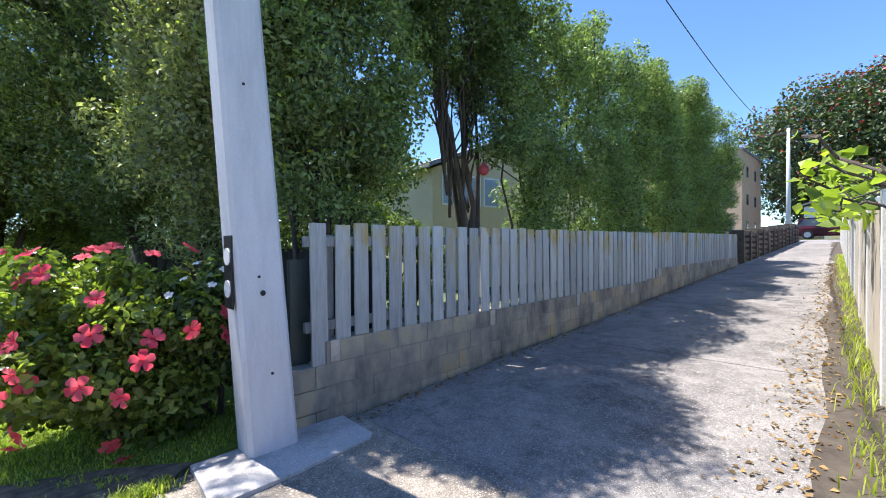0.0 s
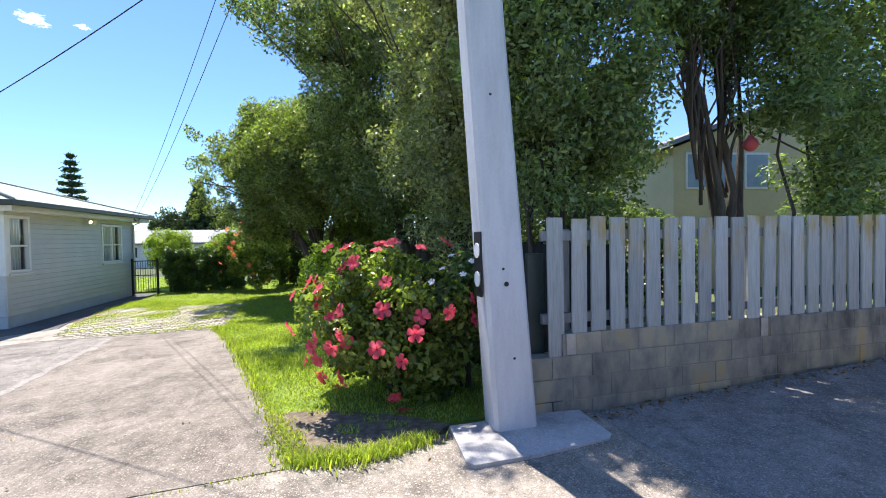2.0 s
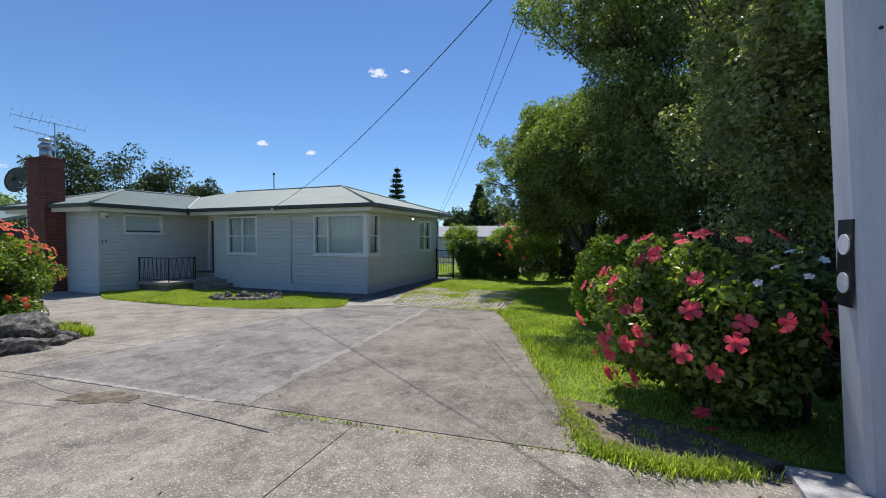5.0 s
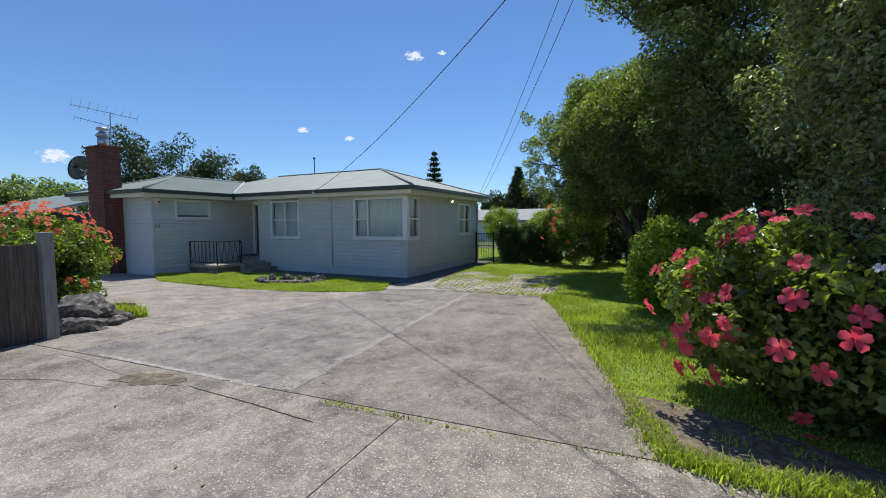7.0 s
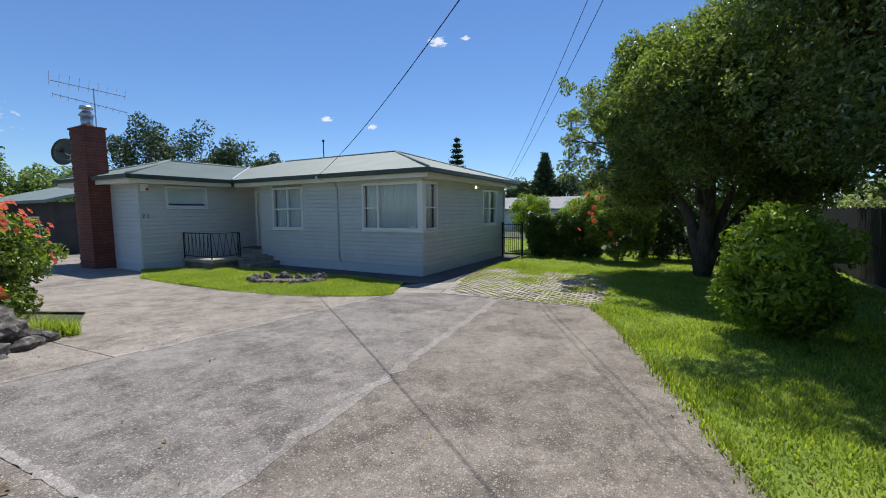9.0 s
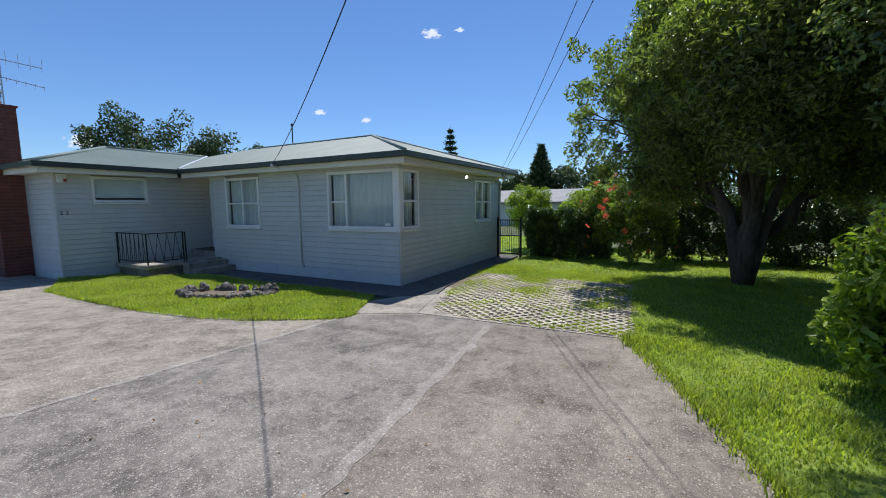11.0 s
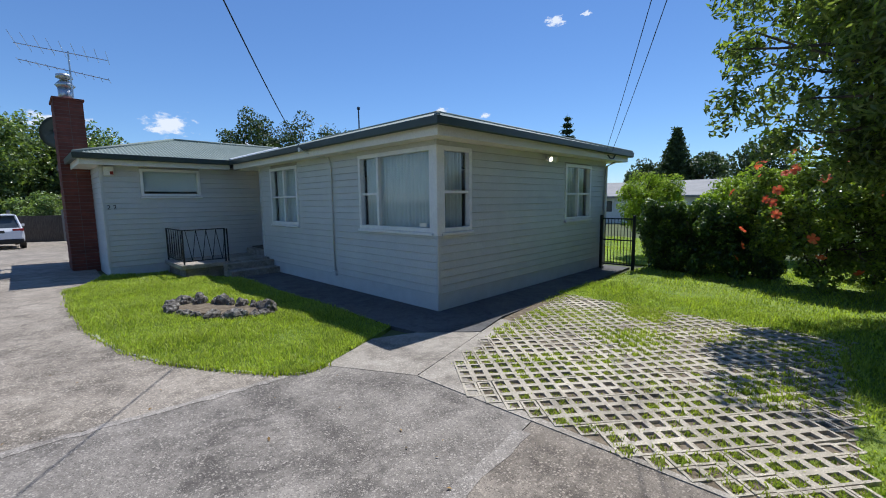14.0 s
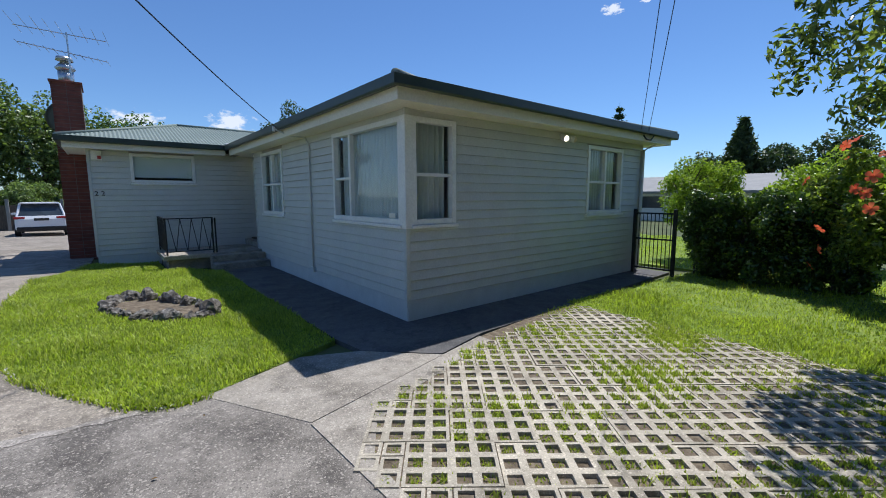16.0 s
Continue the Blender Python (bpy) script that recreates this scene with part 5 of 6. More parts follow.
hibiscus("pink_hibiscus", (7.6, -6.75, 0.15), (0.92, 0.82, 0.85), "pink flowering hibiscus bush with glossy leaves", 21000, 48, PINK, 0.074, 51, facing=(-0.5, -0.8, 0.2))
hibiscus("orange_hibiscus", (4.1, 5.6, 0.0), (1.4, 0.8, 1.32), "orange flowering hibiscus bush at the hedge end", 20000, 26, ORANGE, 0.085, 52, facing=(-0.3, -0.9, 0.4))
hibiscus("orange_shrub", (-2.85, -7.5, 0.1), (1.15, 1.0, 0.95), "dense rounded shrub topped with small orange flowers", 22000, 160, ORANGE, 0.05, 53, facing=(0, -0.1, 1.0))


def box_hedge():
    rng = np.random.default_rng(61)
    cs = np.stack([rng.uniform(0.95, 3.4, 260), rng.uniform(5.75, 6.7, 260), rng.uniform(0.1, 1.5, 260)], 1)
    # shaded front in the L_BOX colour, sunlit top in the paler L_LIGHT leaves
    plant("low_hedge", (2.2, 6.2, 0.0), "clipped glossy green hedge beside the gate", "hedge", (cs, rng.uniform(0.14, 0.22, 260)), 52000, 0.075, L_BOX, [(x, 0, 1.0, x, 0) for x in np.arange(-1.2, 1.3, 0.4)], 0.02, 0.5, 0.55, 61, (L_LIGHT, 4000, 0.06))


box_hedge()
plant("round_bush", (0.3, 8.2, 0.0), "clipped round yellow-green bush behind the gate", "shrub", crown(r1, (0.3, 8.2, 1.6), (0.95, 0.95, 0.95), 90, 0.22), 18000, 0.07, L_LIGHT, [(0, 0, 1.4)], 0.05, 0.5, 0.5, 62)


# ---- lane, far side and distance ----
def lane_wall():
    root = thing("lane_fence", (0, 0, 0), "cream painted panel fence with white posts along the lane", "fence")
    cream = surface("cream_panel_paint", [(0.3, (0.42, 0.36, 0.28)), (0.7, (0.52, 0.45, 0.36))], 2.5, 0.7, fine=60, depth=0.2)
    slate = surface("slate_panel_paint", [(0.3, (0.16, 0.19, 0.24)), (0.7, (0.22, 0.25, 0.3))], 2.5, 0.6, fine=60, depth=0.1)
    a, b = Vector((10.2, -11.33, 0)), Vector((42, -9.98, 0))
    u = (b - a).normalized()
    ang = math.degrees(math.atan2(u.y, u.x))
    s, i = 0.0, 0
    while s < (b - a).length - 2:
        p = a + u * s
        z = gz(p.x, p.y)
        h = 1.75
        o = part("panel", bm_box(0.06, -0.03, -0.1, 1.98, 0.03, h, 0.006), slate if i in (4, 6) else cream, root)
        o.matrix_basis = pose(p.x, p.y, z, 0, 0, ang)
        o = part("post", bm_box(-0.06, -0.06, -0.1, 0.06, 0.055, h + 0.06, 0.008), M_WHITE, root)
        o.matrix_basis = pose(p.x, p.y, z, 0, 0, ang)
        s += 2.04
        i += 1


lane_wall()
rv = np.random.default_rng(91)
cs = np.stack([10.9 + 11 * rv.random(44) ** 1.6, rv.normal(-11.0, 0.16, 44), rv.uniform(-0.1, 0.5, 44)], 1)
cs[:, 1] += 0.042 * (cs[:, 0] - 11)
cs[:, 2] += 1.95 + 0.042 * (cs[:, 0] - 8.6)
vine = thing("vine", (15, -11.3, 1.5), "broad-leaved green vine hanging over the fence top", "vine")
pv, dv = clump_points(rv, cs - np.array([15, -11.3, 1.5]), rv.uniform(0.14, 0.28, 44), 330, 0.5)
leaves_mesh("foliage", pv, np.array([0, 0, 1.0]) + 0 * dv, 0.15, L_LIGHT, vine, rv, 0.85, 0.6)
bm = bmesh.new()
for c in cs[:24]:
    limbs(rv, (c[0] - 15, -0.02, 0.6), [c - np.array([15, -11.3, 1.5])], 0.012, bm)
part("stem", bm, M_BARK, vine)
weeds = thing("lane_weeds", (14, -10.9, 0.4), "low weeds and fallen leaves along the lane edge", "weeds", kind="stuff")
pw = np.stack([rv.uniform(10.4, 30, 1500), rv.normal(0, 0.07, 1500)], 1)
pw[:, 1] += -11.18 + (pw[:, 0] - 10.4) * 0.042
tw = blades("blade", pw, 0.12, rv, weeds)
tw.matrix_parent_inverse = weeds.matrix_basis.inverted()
M_LITTER = leafy("dry_leaf", (0.10, 0.055, 0.025), (0.30, 0.19, 0.08), 0.15, 0.8, 0.2)


def litter(name, label, n, place, size=0.045, seed=1):
    rng = np.random.default_rng(seed)
    p = np.array([place(rng) for _ in range(n)])
    p = np.array([(x, y, gz(x, y) + 0.012) for x, y in p])
    ob = leaves_mesh(name, p, np.array([0, 0, 1.0]) + 0 * p, size, M_LITTER, None, rng, 0.55, 0.35)
    return tagged(ob, label, "leaf litter", kind="stuff")


litter("leaf_litter", "dry brown fallen leaves along the lane edge", 1500, lambda r: ((lambda x: (x, -10.75 + (x - 12) * 0.03 + r.normal(0, 0.16)))(r.uniform(9.4, 26))), 0.045, 92)
litter("leaf_litter", "dry fallen leaves at the block wall foot", 800, lambda r: (r.uniform(8.9, 24), -7.9 - abs(r.normal(0, 0.1))), 0.04, 93)
litter("leaf_litter", "dead leaves in the stone ring", 320, lambda r: (RING[0] + r.normal(0, 0.3), RING[1] + r.normal(0, 0.16)), 0.05, 94)
litter("leaf_litter", "small leaves scattered over the drive", 260, lambda r: (r.uniform(-1, 8.5), r.uniform(-13, -2.2)), 0.03, 95)
soil_patch = sheet("soil_patch", SOIL_CORNER, M_SOIL, None, 0.012, 0.05, 0.25, wobble=0.02)
tagged(soil_patch, "bare brown soil at the lawn corner", "soil", kind="structure")


def along_line(rng, pts, spread):
    i = rng.integers(0, len(pts) - 1)
    f = rng.random()
    a, b = pts[i], pts[i + 1]
    return a[0] + (b[0] - a[0]) * f + rng.normal(0, spread), a[1] + (b[1] - a[1]) * f + rng.normal(0, spread)


def weeds_on(name, label, pts, n, spread, tall, seed):
    rng = np.random.default_rng(seed)
    root = thing(name, (pts[0][0], pts[0][1], 0.1), label, "weeds", kind="stuff")
    p = np.array([along_line(rng, pts, spread) for _ in range(n)])
    o = blades("blade", p, tall, rng, root)
    o.matrix_parent_inverse = root.matrix_basis.inverted()


weeds_on("edge_weeds", "low creeping weeds along the drive edge", [(6.5, -7.35), (6.72, -8.0), (7.2, -8.08), (7.7, -7.95)], 2200, 0.06, 0.05, 97)
weeds_on("edge_grass", "ragged grass along the lawn edge", DRIVE_EDGE, 3500, 0.05, 0.07, 98)
weeds_on("edge_grass", "ragged grass along the lawn edge", LAWN_ARC, 3000, 0.03, 0.06, 99)
weeds_on("joint_weeds", "moss and weeds in the concrete joint", [(4.2, -8.32), (5.0, -8.27), (6.7, -8.07)], 260, 0.015, 0.025, 100)


def crib_wall():
    root = thing("crib_fence", (0, 0, 0), "dark stacked timber crib wall beside the lane", "wall")
    for k in range(6):
        x0, x1 = 25.6 + 2.9 * k, 28.4 + 2.9 * k
        z0 = gz(x0, -8) + 0.15
        for j in range(5):
            part("beam", bm_box(x0, -7.9, z0 + 0.22 * j, x1, -7.78, z0 + 0.22 * j + 0.12, 0.01), M_OLDWOOD, root)
        for x in (x0 + 0.1, (x0 + x1) / 2, x1 - 0.1):
            part("header", bm_box(x - 0.06, -7.96, z0 - 0.3, x + 0.06, -7.5, z0 + 1.08, 0.01), M_OLDWOOD, root)


crib_wall()
M_ASPHALT = surface("asphalt", [(0.3, (0.045, 0.045, 0.048)), (0.7, (0.07, 0.07, 0.072))], 2, 0.9, fine=90, depth=0.4)
street = sheet("street", [(45, -60), (53, -60), (53, 60), (45, 60)], M_ASPHALT, None, 0.01, 0.06, 6)
tagged(street, "dark asphalt street across the lane end", "road", kind="structure")
verge = sheet("verge", [(53, -60), (56, -60), (56, 60), (53, 60)], M_TURF, None, 0.06, 0.1, 6)
tagged(verge, "mown grass verge beyond the street", "grass", kind="structure")


def building(name, at, size, wall_mat, roof_mat, label, windows, roof="flat", storeys=1, turn=0.0, trim=None, rise=1.6, glass=None):
    """A plain building: walls, roof, and windows as (side, along 0-1, z, width, height)."""
    root = thing(name, at, label, "house", turn=turn)
    w, d, h = size
    part("wall", bm_box(0, 0, -0.5, w, d, h), wall_mat, root)
    o = 0.45
    if roof == "flat":
        part("roof", bm_box(-0.15, -0.15, h, w + 0.15, d + 0.15, h + 0.25, 0.03), roof_mat, root)
    else:
        bm = bmesh.new()
        if roof == "gable_x":      # ridge runs away from the front
            prof = [(-o, h - 0.05), (w / 2, h + rise), (w + o, h - 0.05), (w + o, h + 0.1), (w / 2, h + rise + 0.16), (-o, h + 0.1)]
            ends = [[bm.verts.new((x, y, z)) for x, z in prof] for y in (-o, d + o)]
            gb = bmesh.new()
            g = [[gb.verts.new((x, y, z)) for x, z in ((0, h), (w, h), (w / 2, h + rise - 0.05))] for y in (0.0, d)]
            gb.faces.new((g[0][0], g[0][1], g[0][2]))
            gb.faces.new((g[1][0], g[1][2], g[1][1]))
            for i in range(3):
                gb.faces.new((g[0][i], g[1][i], g[1][(i + 1) % 3], g[0][(i + 1) % 3]))
            part("gable", gb, wall_mat, root)
        else:
            prof = [(-o, h - 0.05), (d / 2, h + rise), (d + o, h - 0.05), (d + o, h + 0.1), (d / 2, h + rise + 0.16), (-o, h + 0.1)]
            ends = [[bm.verts.new((x, y, z)) for y, z in prof] for x in (-o, w + o)]
        n = len(prof)
        for i in range(n):
            bm.faces.new((ends[0][i], ends[0][(i + 1) % n], ends[1][(i + 1) % n], ends[1][i]))
        bm.faces.new(ends[0]), bm.faces.new(ends[1])
        bmesh.ops.recalc_face_normals(bm, faces=bm.faces[:])
        part("roof", bm, roof_mat, root)
    for side, f, z, ww_, wh in windows:
        if side == "front":
            b = (w * f, -0.05, z, w * f + ww_, 0.02, z + wh)
            g = (b[0] + 0.07, -0.06, z + 0.07, b[3] - 0.07, 0.0, b[5] - 0.07)
        else:
            x = -0.05 if side == "west" else w - 0.02
            b = (x, d * f, z, x + 0.07, d * f + ww_, z + wh)
            g = (x - 0.01, b[1] + 0.07, z + 0.07, x + 0.08, b[4] - 0.07, b[5] - 0.07)
        wn_ = part("window", bm_box(*b), trim or M_WHITE, root)
        part("pane", bm_box(*g), glass or M_PANE, wn_)
    return root


M_BLUEPANE = surface("pale_blue_far_glass", [(0.3, (0.26, 0.33, 0.42)), (0.7, (0.36, 0.44, 0.54))], 2, 0.1, depth=0)
M_PANE = surface("far_window_glass", [(0.3, (0.03, 0.04, 0.05)), (0.7, (0.06, 0.075, 0.09))], 2, 0.08, depth=0)
M_YELLOW = surface("cream_yellow_wall", [(0.3, (0.58, 0.48, 0.27)), (0.7, (0.66, 0.55, 0.33))], 1.5, 0.7, fine=30, depth=0.1)
M_TAN = surface("tan_cladding", [(0.3, (0.46, 0.31, 0.21)), (0.7, (0.54, 0.37, 0.26))], 0.8, 0.7, fine=20, depth=0.1)
M_GREY_ROOF = surface("grey_roof", [(0.3, (0.16, 0.16, 0.17)), (0.7, (0.24, 0.24, 0.25))], 1.5, 0.7, fine=30, depth=0.1)
M_PALE_ROOF = surface("pale_roof", [(0.3, (0.2, 0.2, 0.195)), (0.7, (0.27, 0.27, 0.26))], 1.5, 0.7, fine=30, depth=0.1)
building("yellow_house", (17.7, 0.2, 0.3), (10, 8, 4.3), M_YELLOW, M_GREY_ROOF, "cream yellow gabled house with white windows behind the trees", [("front", 0.04, 2.95, 0.9, 1.2), ("front", 0.145, 2.95, 0.9, 1.2), ("front", 0.25, 2.95, 0.9, 1.2), ("front", 0.55, 2.4, 1.4, 1.3)], "gable_x", rise=1.9, turn=-8, glass=M_BLUEPANE)
building("back_house", (-19, 25, 0.0), (22, 7, 1.75), M_WHITE, M_PALE_ROOF, "low white house with a pale roof behind the hedge", [("front", 0.15, 0.7, 1.5, 0.9), ("front", 0.45, 0.7, 1.5, 0.9), ("front", 0.75, 0.7, 1.5, 0.9)], "gable_y", rise=1.0)
nb = building("neighbour_house", (-31, -0.8, -0.4), (10.5, 9, 2.7), M_DARK, M_ROOF, "neighbouring house with dark walls and pale green roof", [("front", 0.3, 0.9, 1.4, 1.1), ("front", 0.7, 0.9, 1.4, 1.1)], "gable_y", rise=1.3)
heater = thing("solar_heater", (-24.5, 2.2, 3.15), "solar water heater with a white tank on the roof", "water heater")
part("panel", bm_box(0, 0, 0.1, 2.0, 1.4, 0.18), M_PANE, heater)
part("tank", bm_tube([(-0.1, 1.5, 0.5), (2.1, 1.5, 0.5)], 0.27, 14), M_WHITE, heater, smooth=True)
part("frame", bm_box(0, 1.3, -0.3, 2.0, 1.45, 0.5), M_STEEL, heater)
shed = building("garden_shed", (-15.4, 1.5, -0.2), (3.0, 3.0, 2.3), M_BASE, M_STEEL, "pale grey shed beyond the chimney", [], "gable_y", rise=0.5)
building("apartment_building", (60, -1.9, 1.7), (11, 13, 9.6), M_TAN, M_GREY_ROOF, "three-storey tan apartment building at the street", [("west", f, z, 1.9, 1.5) for z in (1.0, 3.9, 6.9) for f in (0.06, 0.3, 0.54, 0.78)] + [("front", f, z, 1.0, 1.2) for z in (1.0, 3.9, 6.9) for f in (0.2, 0.6)], "flat", trim=M_GREY_ROOF)
building("white_house", (64, -14.5, 2.2), (8, 8, 3.0), M_WHITE, M_GREY_ROOF, "white house across the street", [("west", 0.2, 1.0, 1.6, 1.2), ("west", 0.6, 1.0, 1.6, 1.2)], "gable_y", rise=1.5)
part_wall = part("street_wall", bm_box(57.5, -30, 1.4, 57.8, -8.6, 3.0), M_YELLOW)
tagged(part_wall, "tan garden wall across the street", "wall")
for y0 in (-8.4, -5.8):
    g2 = part("street_gate", bm_box(57.5, y0, 1.4, 57.62, y0 + 2.3, 2.9), M_OLDWOOD)
    tagged(g2, "brown timber fence panel across the street", "fence")
sp = thing("street_pole", (48, -6.9, 1.65), "tall pale street pole at the lane end", "power pole")
part("shaft", bm_tube([(0, 0, -0.3), (0, 0, 8.6)], [0.16, 0.1], 10), M_POLE, sp, smooth=True)
part("crossarm", bm_box(-0.06, -0.9, 8.2, 0.06, 0.9, 8.3), M_OLDWOOD, sp)
bin_ = part("letterbox", bm_box(41.5, -7.9, 1.4, 42.1, -7.3, 2.3, 0.04), M_STEEL)
tagged(bin_, "pale blue-grey letterbox at the lane end", "letterbox")


def car(name, at, turn, paint, label):
    """A modern car: shaped body, glass house, four wheels, lights and plate. Its tail looks along +x."""
    root = thing(name, at, label, "car", turn=turn)
    # body outline from tail (x = 2.3) to nose (x = -2.3), with half widths
    secs = [(2.3, 0.45, 0.85, 0.80), (2.22, 0.30, 1.0, 0.90), (1.6, 0.24, 1.03, 0.94), (0.2, 0.24, 1.0, 0.95), (-1.2, 0.26, 0.98, 0.94), (-2.0, 0.28, 0.88, 0.88), (-2.3, 0.4, 0.72, 0.7)]
    bm = bmesh.new()
    rings = []
    for x, z0, z1, w in secs:
        rings.append([bm.verts.new((x, y, z)) for y, z in ((-w * 0.9, z0), (w * 0.9, z0), (w, z0 + 0.12), (w, z1 - 0.2), (w * 0.93, z1), (-w * 0.93, z1), (-w, z1 - 0.2), (-w, z0 + 0.12))])
    for p, q in zip(rings, rings[1:]):
        for i in range(8):
            bm.faces.new((p[i], p[(i + 1) % 8], q[(i + 1) % 8], q[i]))
    bm.faces.new(rings[0]), bm.faces.new(rings[-1])
    bmesh.ops.recalc_face_normals(bm, faces=bm.faces[:])
    body = part("body", bm, paint, root, smooth=False)
    bm = bmesh.new()
    lo = [bm.verts.new(p) for p in ((2.15, -0.84, 0.98), (2.15, 0.84, 0.98), (-1.15, 0.84, 0.96), (-1.15, -0.84, 0.96))]
    hi = [bm.verts.new(p) for p in ((1.75, -0.66, 1.56), (1.75, 0.66, 1.56), (-0.35, 0.66, 1.58), (-0.35, -0.66, 1.58))]
    for i in range(4):
        bm.faces.new((lo[i], lo[(i + 1) % 4], hi[(i + 1) % 4], hi[i]))
    part("window_glass", bm, M_PANE, root)
    part("roof_panel", bm_box(-0.45, -0.68, 1.555, 1.95, 0.68, 1.63, 0.025), paint, root)
    for y in (-0.72, 0.72):
        part("pillar", bm_tube([(2.12, y * 1.14, 0.98), (1.8, y * 0.95, 1.57)], 0.05, 6), paint, root)
        part("tail_light", bm_box(2.16, y - 0.2, 0.86, 2.29, y + 0.17, 0.97, 0.02), M_RED, root, "red tail light")
        part("mirror", bm_box(-0.75, y * 1.45 - 0.1, 0.98, -0.6, y * 1.45 + 0.1, 1.1, 0.03), paint, root)
    part("plate", bm_box(2.25, -0.26, 0.78, 2.305, 0.26, 0.9), M_DARK, root, "dark number plate")
    part("bumper", bm_box(2.05, -0.86, 0.28, 2.34, 0.86, 0.5, 0.04), M_BLACK, root, "black lower bumper")
    for x in (1.45, -1.45):
        for y in (-0.86, 0.86):
            wheel = part("wheel", bm_tube([(x, y - 0.1, 0.34), (x, y + 0.1, 0.34)], 0.34, 20), M_BLACK, root)
            part("rim", bm_tube([(x, y - 0.11, 0.34), (x, y + 0.11, 0.34)], 0.21, 14), M_STEEL, wheel)
    return root


M_RED = surface("red_lens_plastic", [(0.3, (0.3, 0.02, 0.02)), (0.7, (0.42, 0.03, 0.03))], 5, 0.25, depth=0)
M_CARWHITE = surface("white_car_paint", [(0.3, (0.74, 0.75, 0.77)), (0.7, (0.8, 0.81, 0.83))], 1, 0.2, depth=0)
M_CARDARK = surface("dark_car_paint", [(0.3, (0.05, 0.01, 0.015)), (0.7, (0.08, 0.015, 0.02))], 1, 0.2, depth=0)
car("parked_car", (-25.2, -5.35, gz(-24, -5.3)), 4, M_CARWHITE, "white parked sport utility car seen from behind")
car("street_car", (49.5, -9.4, gz(49, -9)), 90, M_CARDARK, "dark red car parked on the street")
bf = part("boundary_fence", bm_box(-30, -10.6, -0.6, -29.85, -1.0, 1.15), M_OLDWOOD)
tagged(bf, "weathered timber fence behind the parked car", "fence")
for y in (-9.5, -7.2, -4.9, -2.6):
    part("post", bm_box(-29.84, y, -0.6, -29.7, y + 0.14, 1.5), M_POST, bf)


def far_tree(name, at, size, n, leaf, mat, seed, label, clumps=60, trunk=0.25, extra=None, low=0.3):
    rng = np.random.default_rng(seed)
    mid = (at[0], at[1], at[2] + size[2] * (1 + low))
    c = crown(rng, mid, size, clumps, 0.28 * min(size), 0.5)
    tips = [(0.3 * size[0] * math.cos(a), 0.3 * size[1] * math.sin(a), size[2] * (0.9 + low)) for a in (0.3, 2.2, 4.4)]
    return plant(name, at, label, "tree", c, n, leaf, mat, tips, trunk, 0.45, 0.6, seed, extra)


def conifer(name, at, h, r, tiers, mat, seed, label, open_=0.5):
    """A conical tree: a straight trunk with whorls of drooping, leafy branches."""
    rng = np.random.default_rng(seed)
    root = thing(name, at, label, "tree")
    part("trunk", bm_tube([(0, 0, -0.2), (0, 0, h)], [0.02 * h, 0.01], 8), M_BARK, root)
    P, bm = [], bmesh.new()
    for k in range(tiers):
        f = k / tiers
        z, rr_ = h * (0.12 + 0.87 * f), r * (1 - f) + 0.12
        for j in range(7):
            a = 2 * math.pi * (j + 0.5 * (k % 2)) / 7 + rng.uniform(-0.15, 0.15)
            tip = np.array([math.cos(a) * rr_, math.sin(a) * rr_, z + 0.1 * rr_])
            bm_tube([(0, 0, z), tip * [0.5, 0.5, 1] - [0, 0, 0.03 * rr_], tip], [0.03, 0.02, 0.01], 5, bm)
            m = int(120 * (rr_ / r + 0.25))
            t_ = rng.uniform(0.1, 1, m)[:, None]
            P.append(np.array([0, 0, z]) * (1 - t_) + tip * t_ + rng.normal(0, open_ * 0.09 * r, (m, 3)))
    tagged(part("branch_whorls", bm, M_BARK, root), kind="stuff")
    p = np.concatenate(P)
    leaves_mesh("foliage", p, np.array([0, 0, 0.6]) + 0 * p, 0.13 * r, mat, root, rng, 0.4)
    return root


def polar(yaw, dist, eye=(4.5, -6.0)):
    return eye[0] - dist * math.sin(radians(yaw)), eye[1] + dist * math.cos(radians(yaw))


def at_ground(yaw, dist, eye=(4.5, -6.0)):
    x, y = polar(yaw, dist, eye)
    return (x, y, gz(x, y))


conifer("norfolk_pine", at_ground(27.5, 70), 15.5, 3.2, 14, L_FAR, 201, "tiered norfolk pine far behind the house", 0.5)
conifer("dark_conifer", at_ground(15.2, 62), 10.6, 3.4, 17, L_FAR, 202, "dark conical conifer far behind the hedge", 0.5)
far_tree("far_tree", at_ground(12.2, 62), (3.0, 3.0, 3.2), 5000, 0.35, L_FAR, 203, "dark rounded tree far behind the hedge")
far_tree("far_tree", at_ground(18.4, 64), (3.0, 3.0, 3.1), 5000, 0.35, L_FAR, 204, "dark rounded tree far behind the hedge")
far_tree("far_tree", at_ground(7.5, 48), (3.4, 3.4, 2.9), 5000, 0.3, L_FAR, 205, "grey-green tree far behind the hedge")
for k, (yaw, dist, w, h) in enumerate(((63.5, 55, 3.6, 6.0), (59, 57, 4.0, 5.8), (54.5, 57, 3.8, 5.4), (51.0, 58, 3.0, 4.6))):
    far_tree("far_tree", at_ground(yaw, dist, (6.1, -10.2)), (w, w, h), 8000, 0.3, L_FAR, 210 + k, "tall airy grey-green tree behind the house roof", 70, low=0.15)
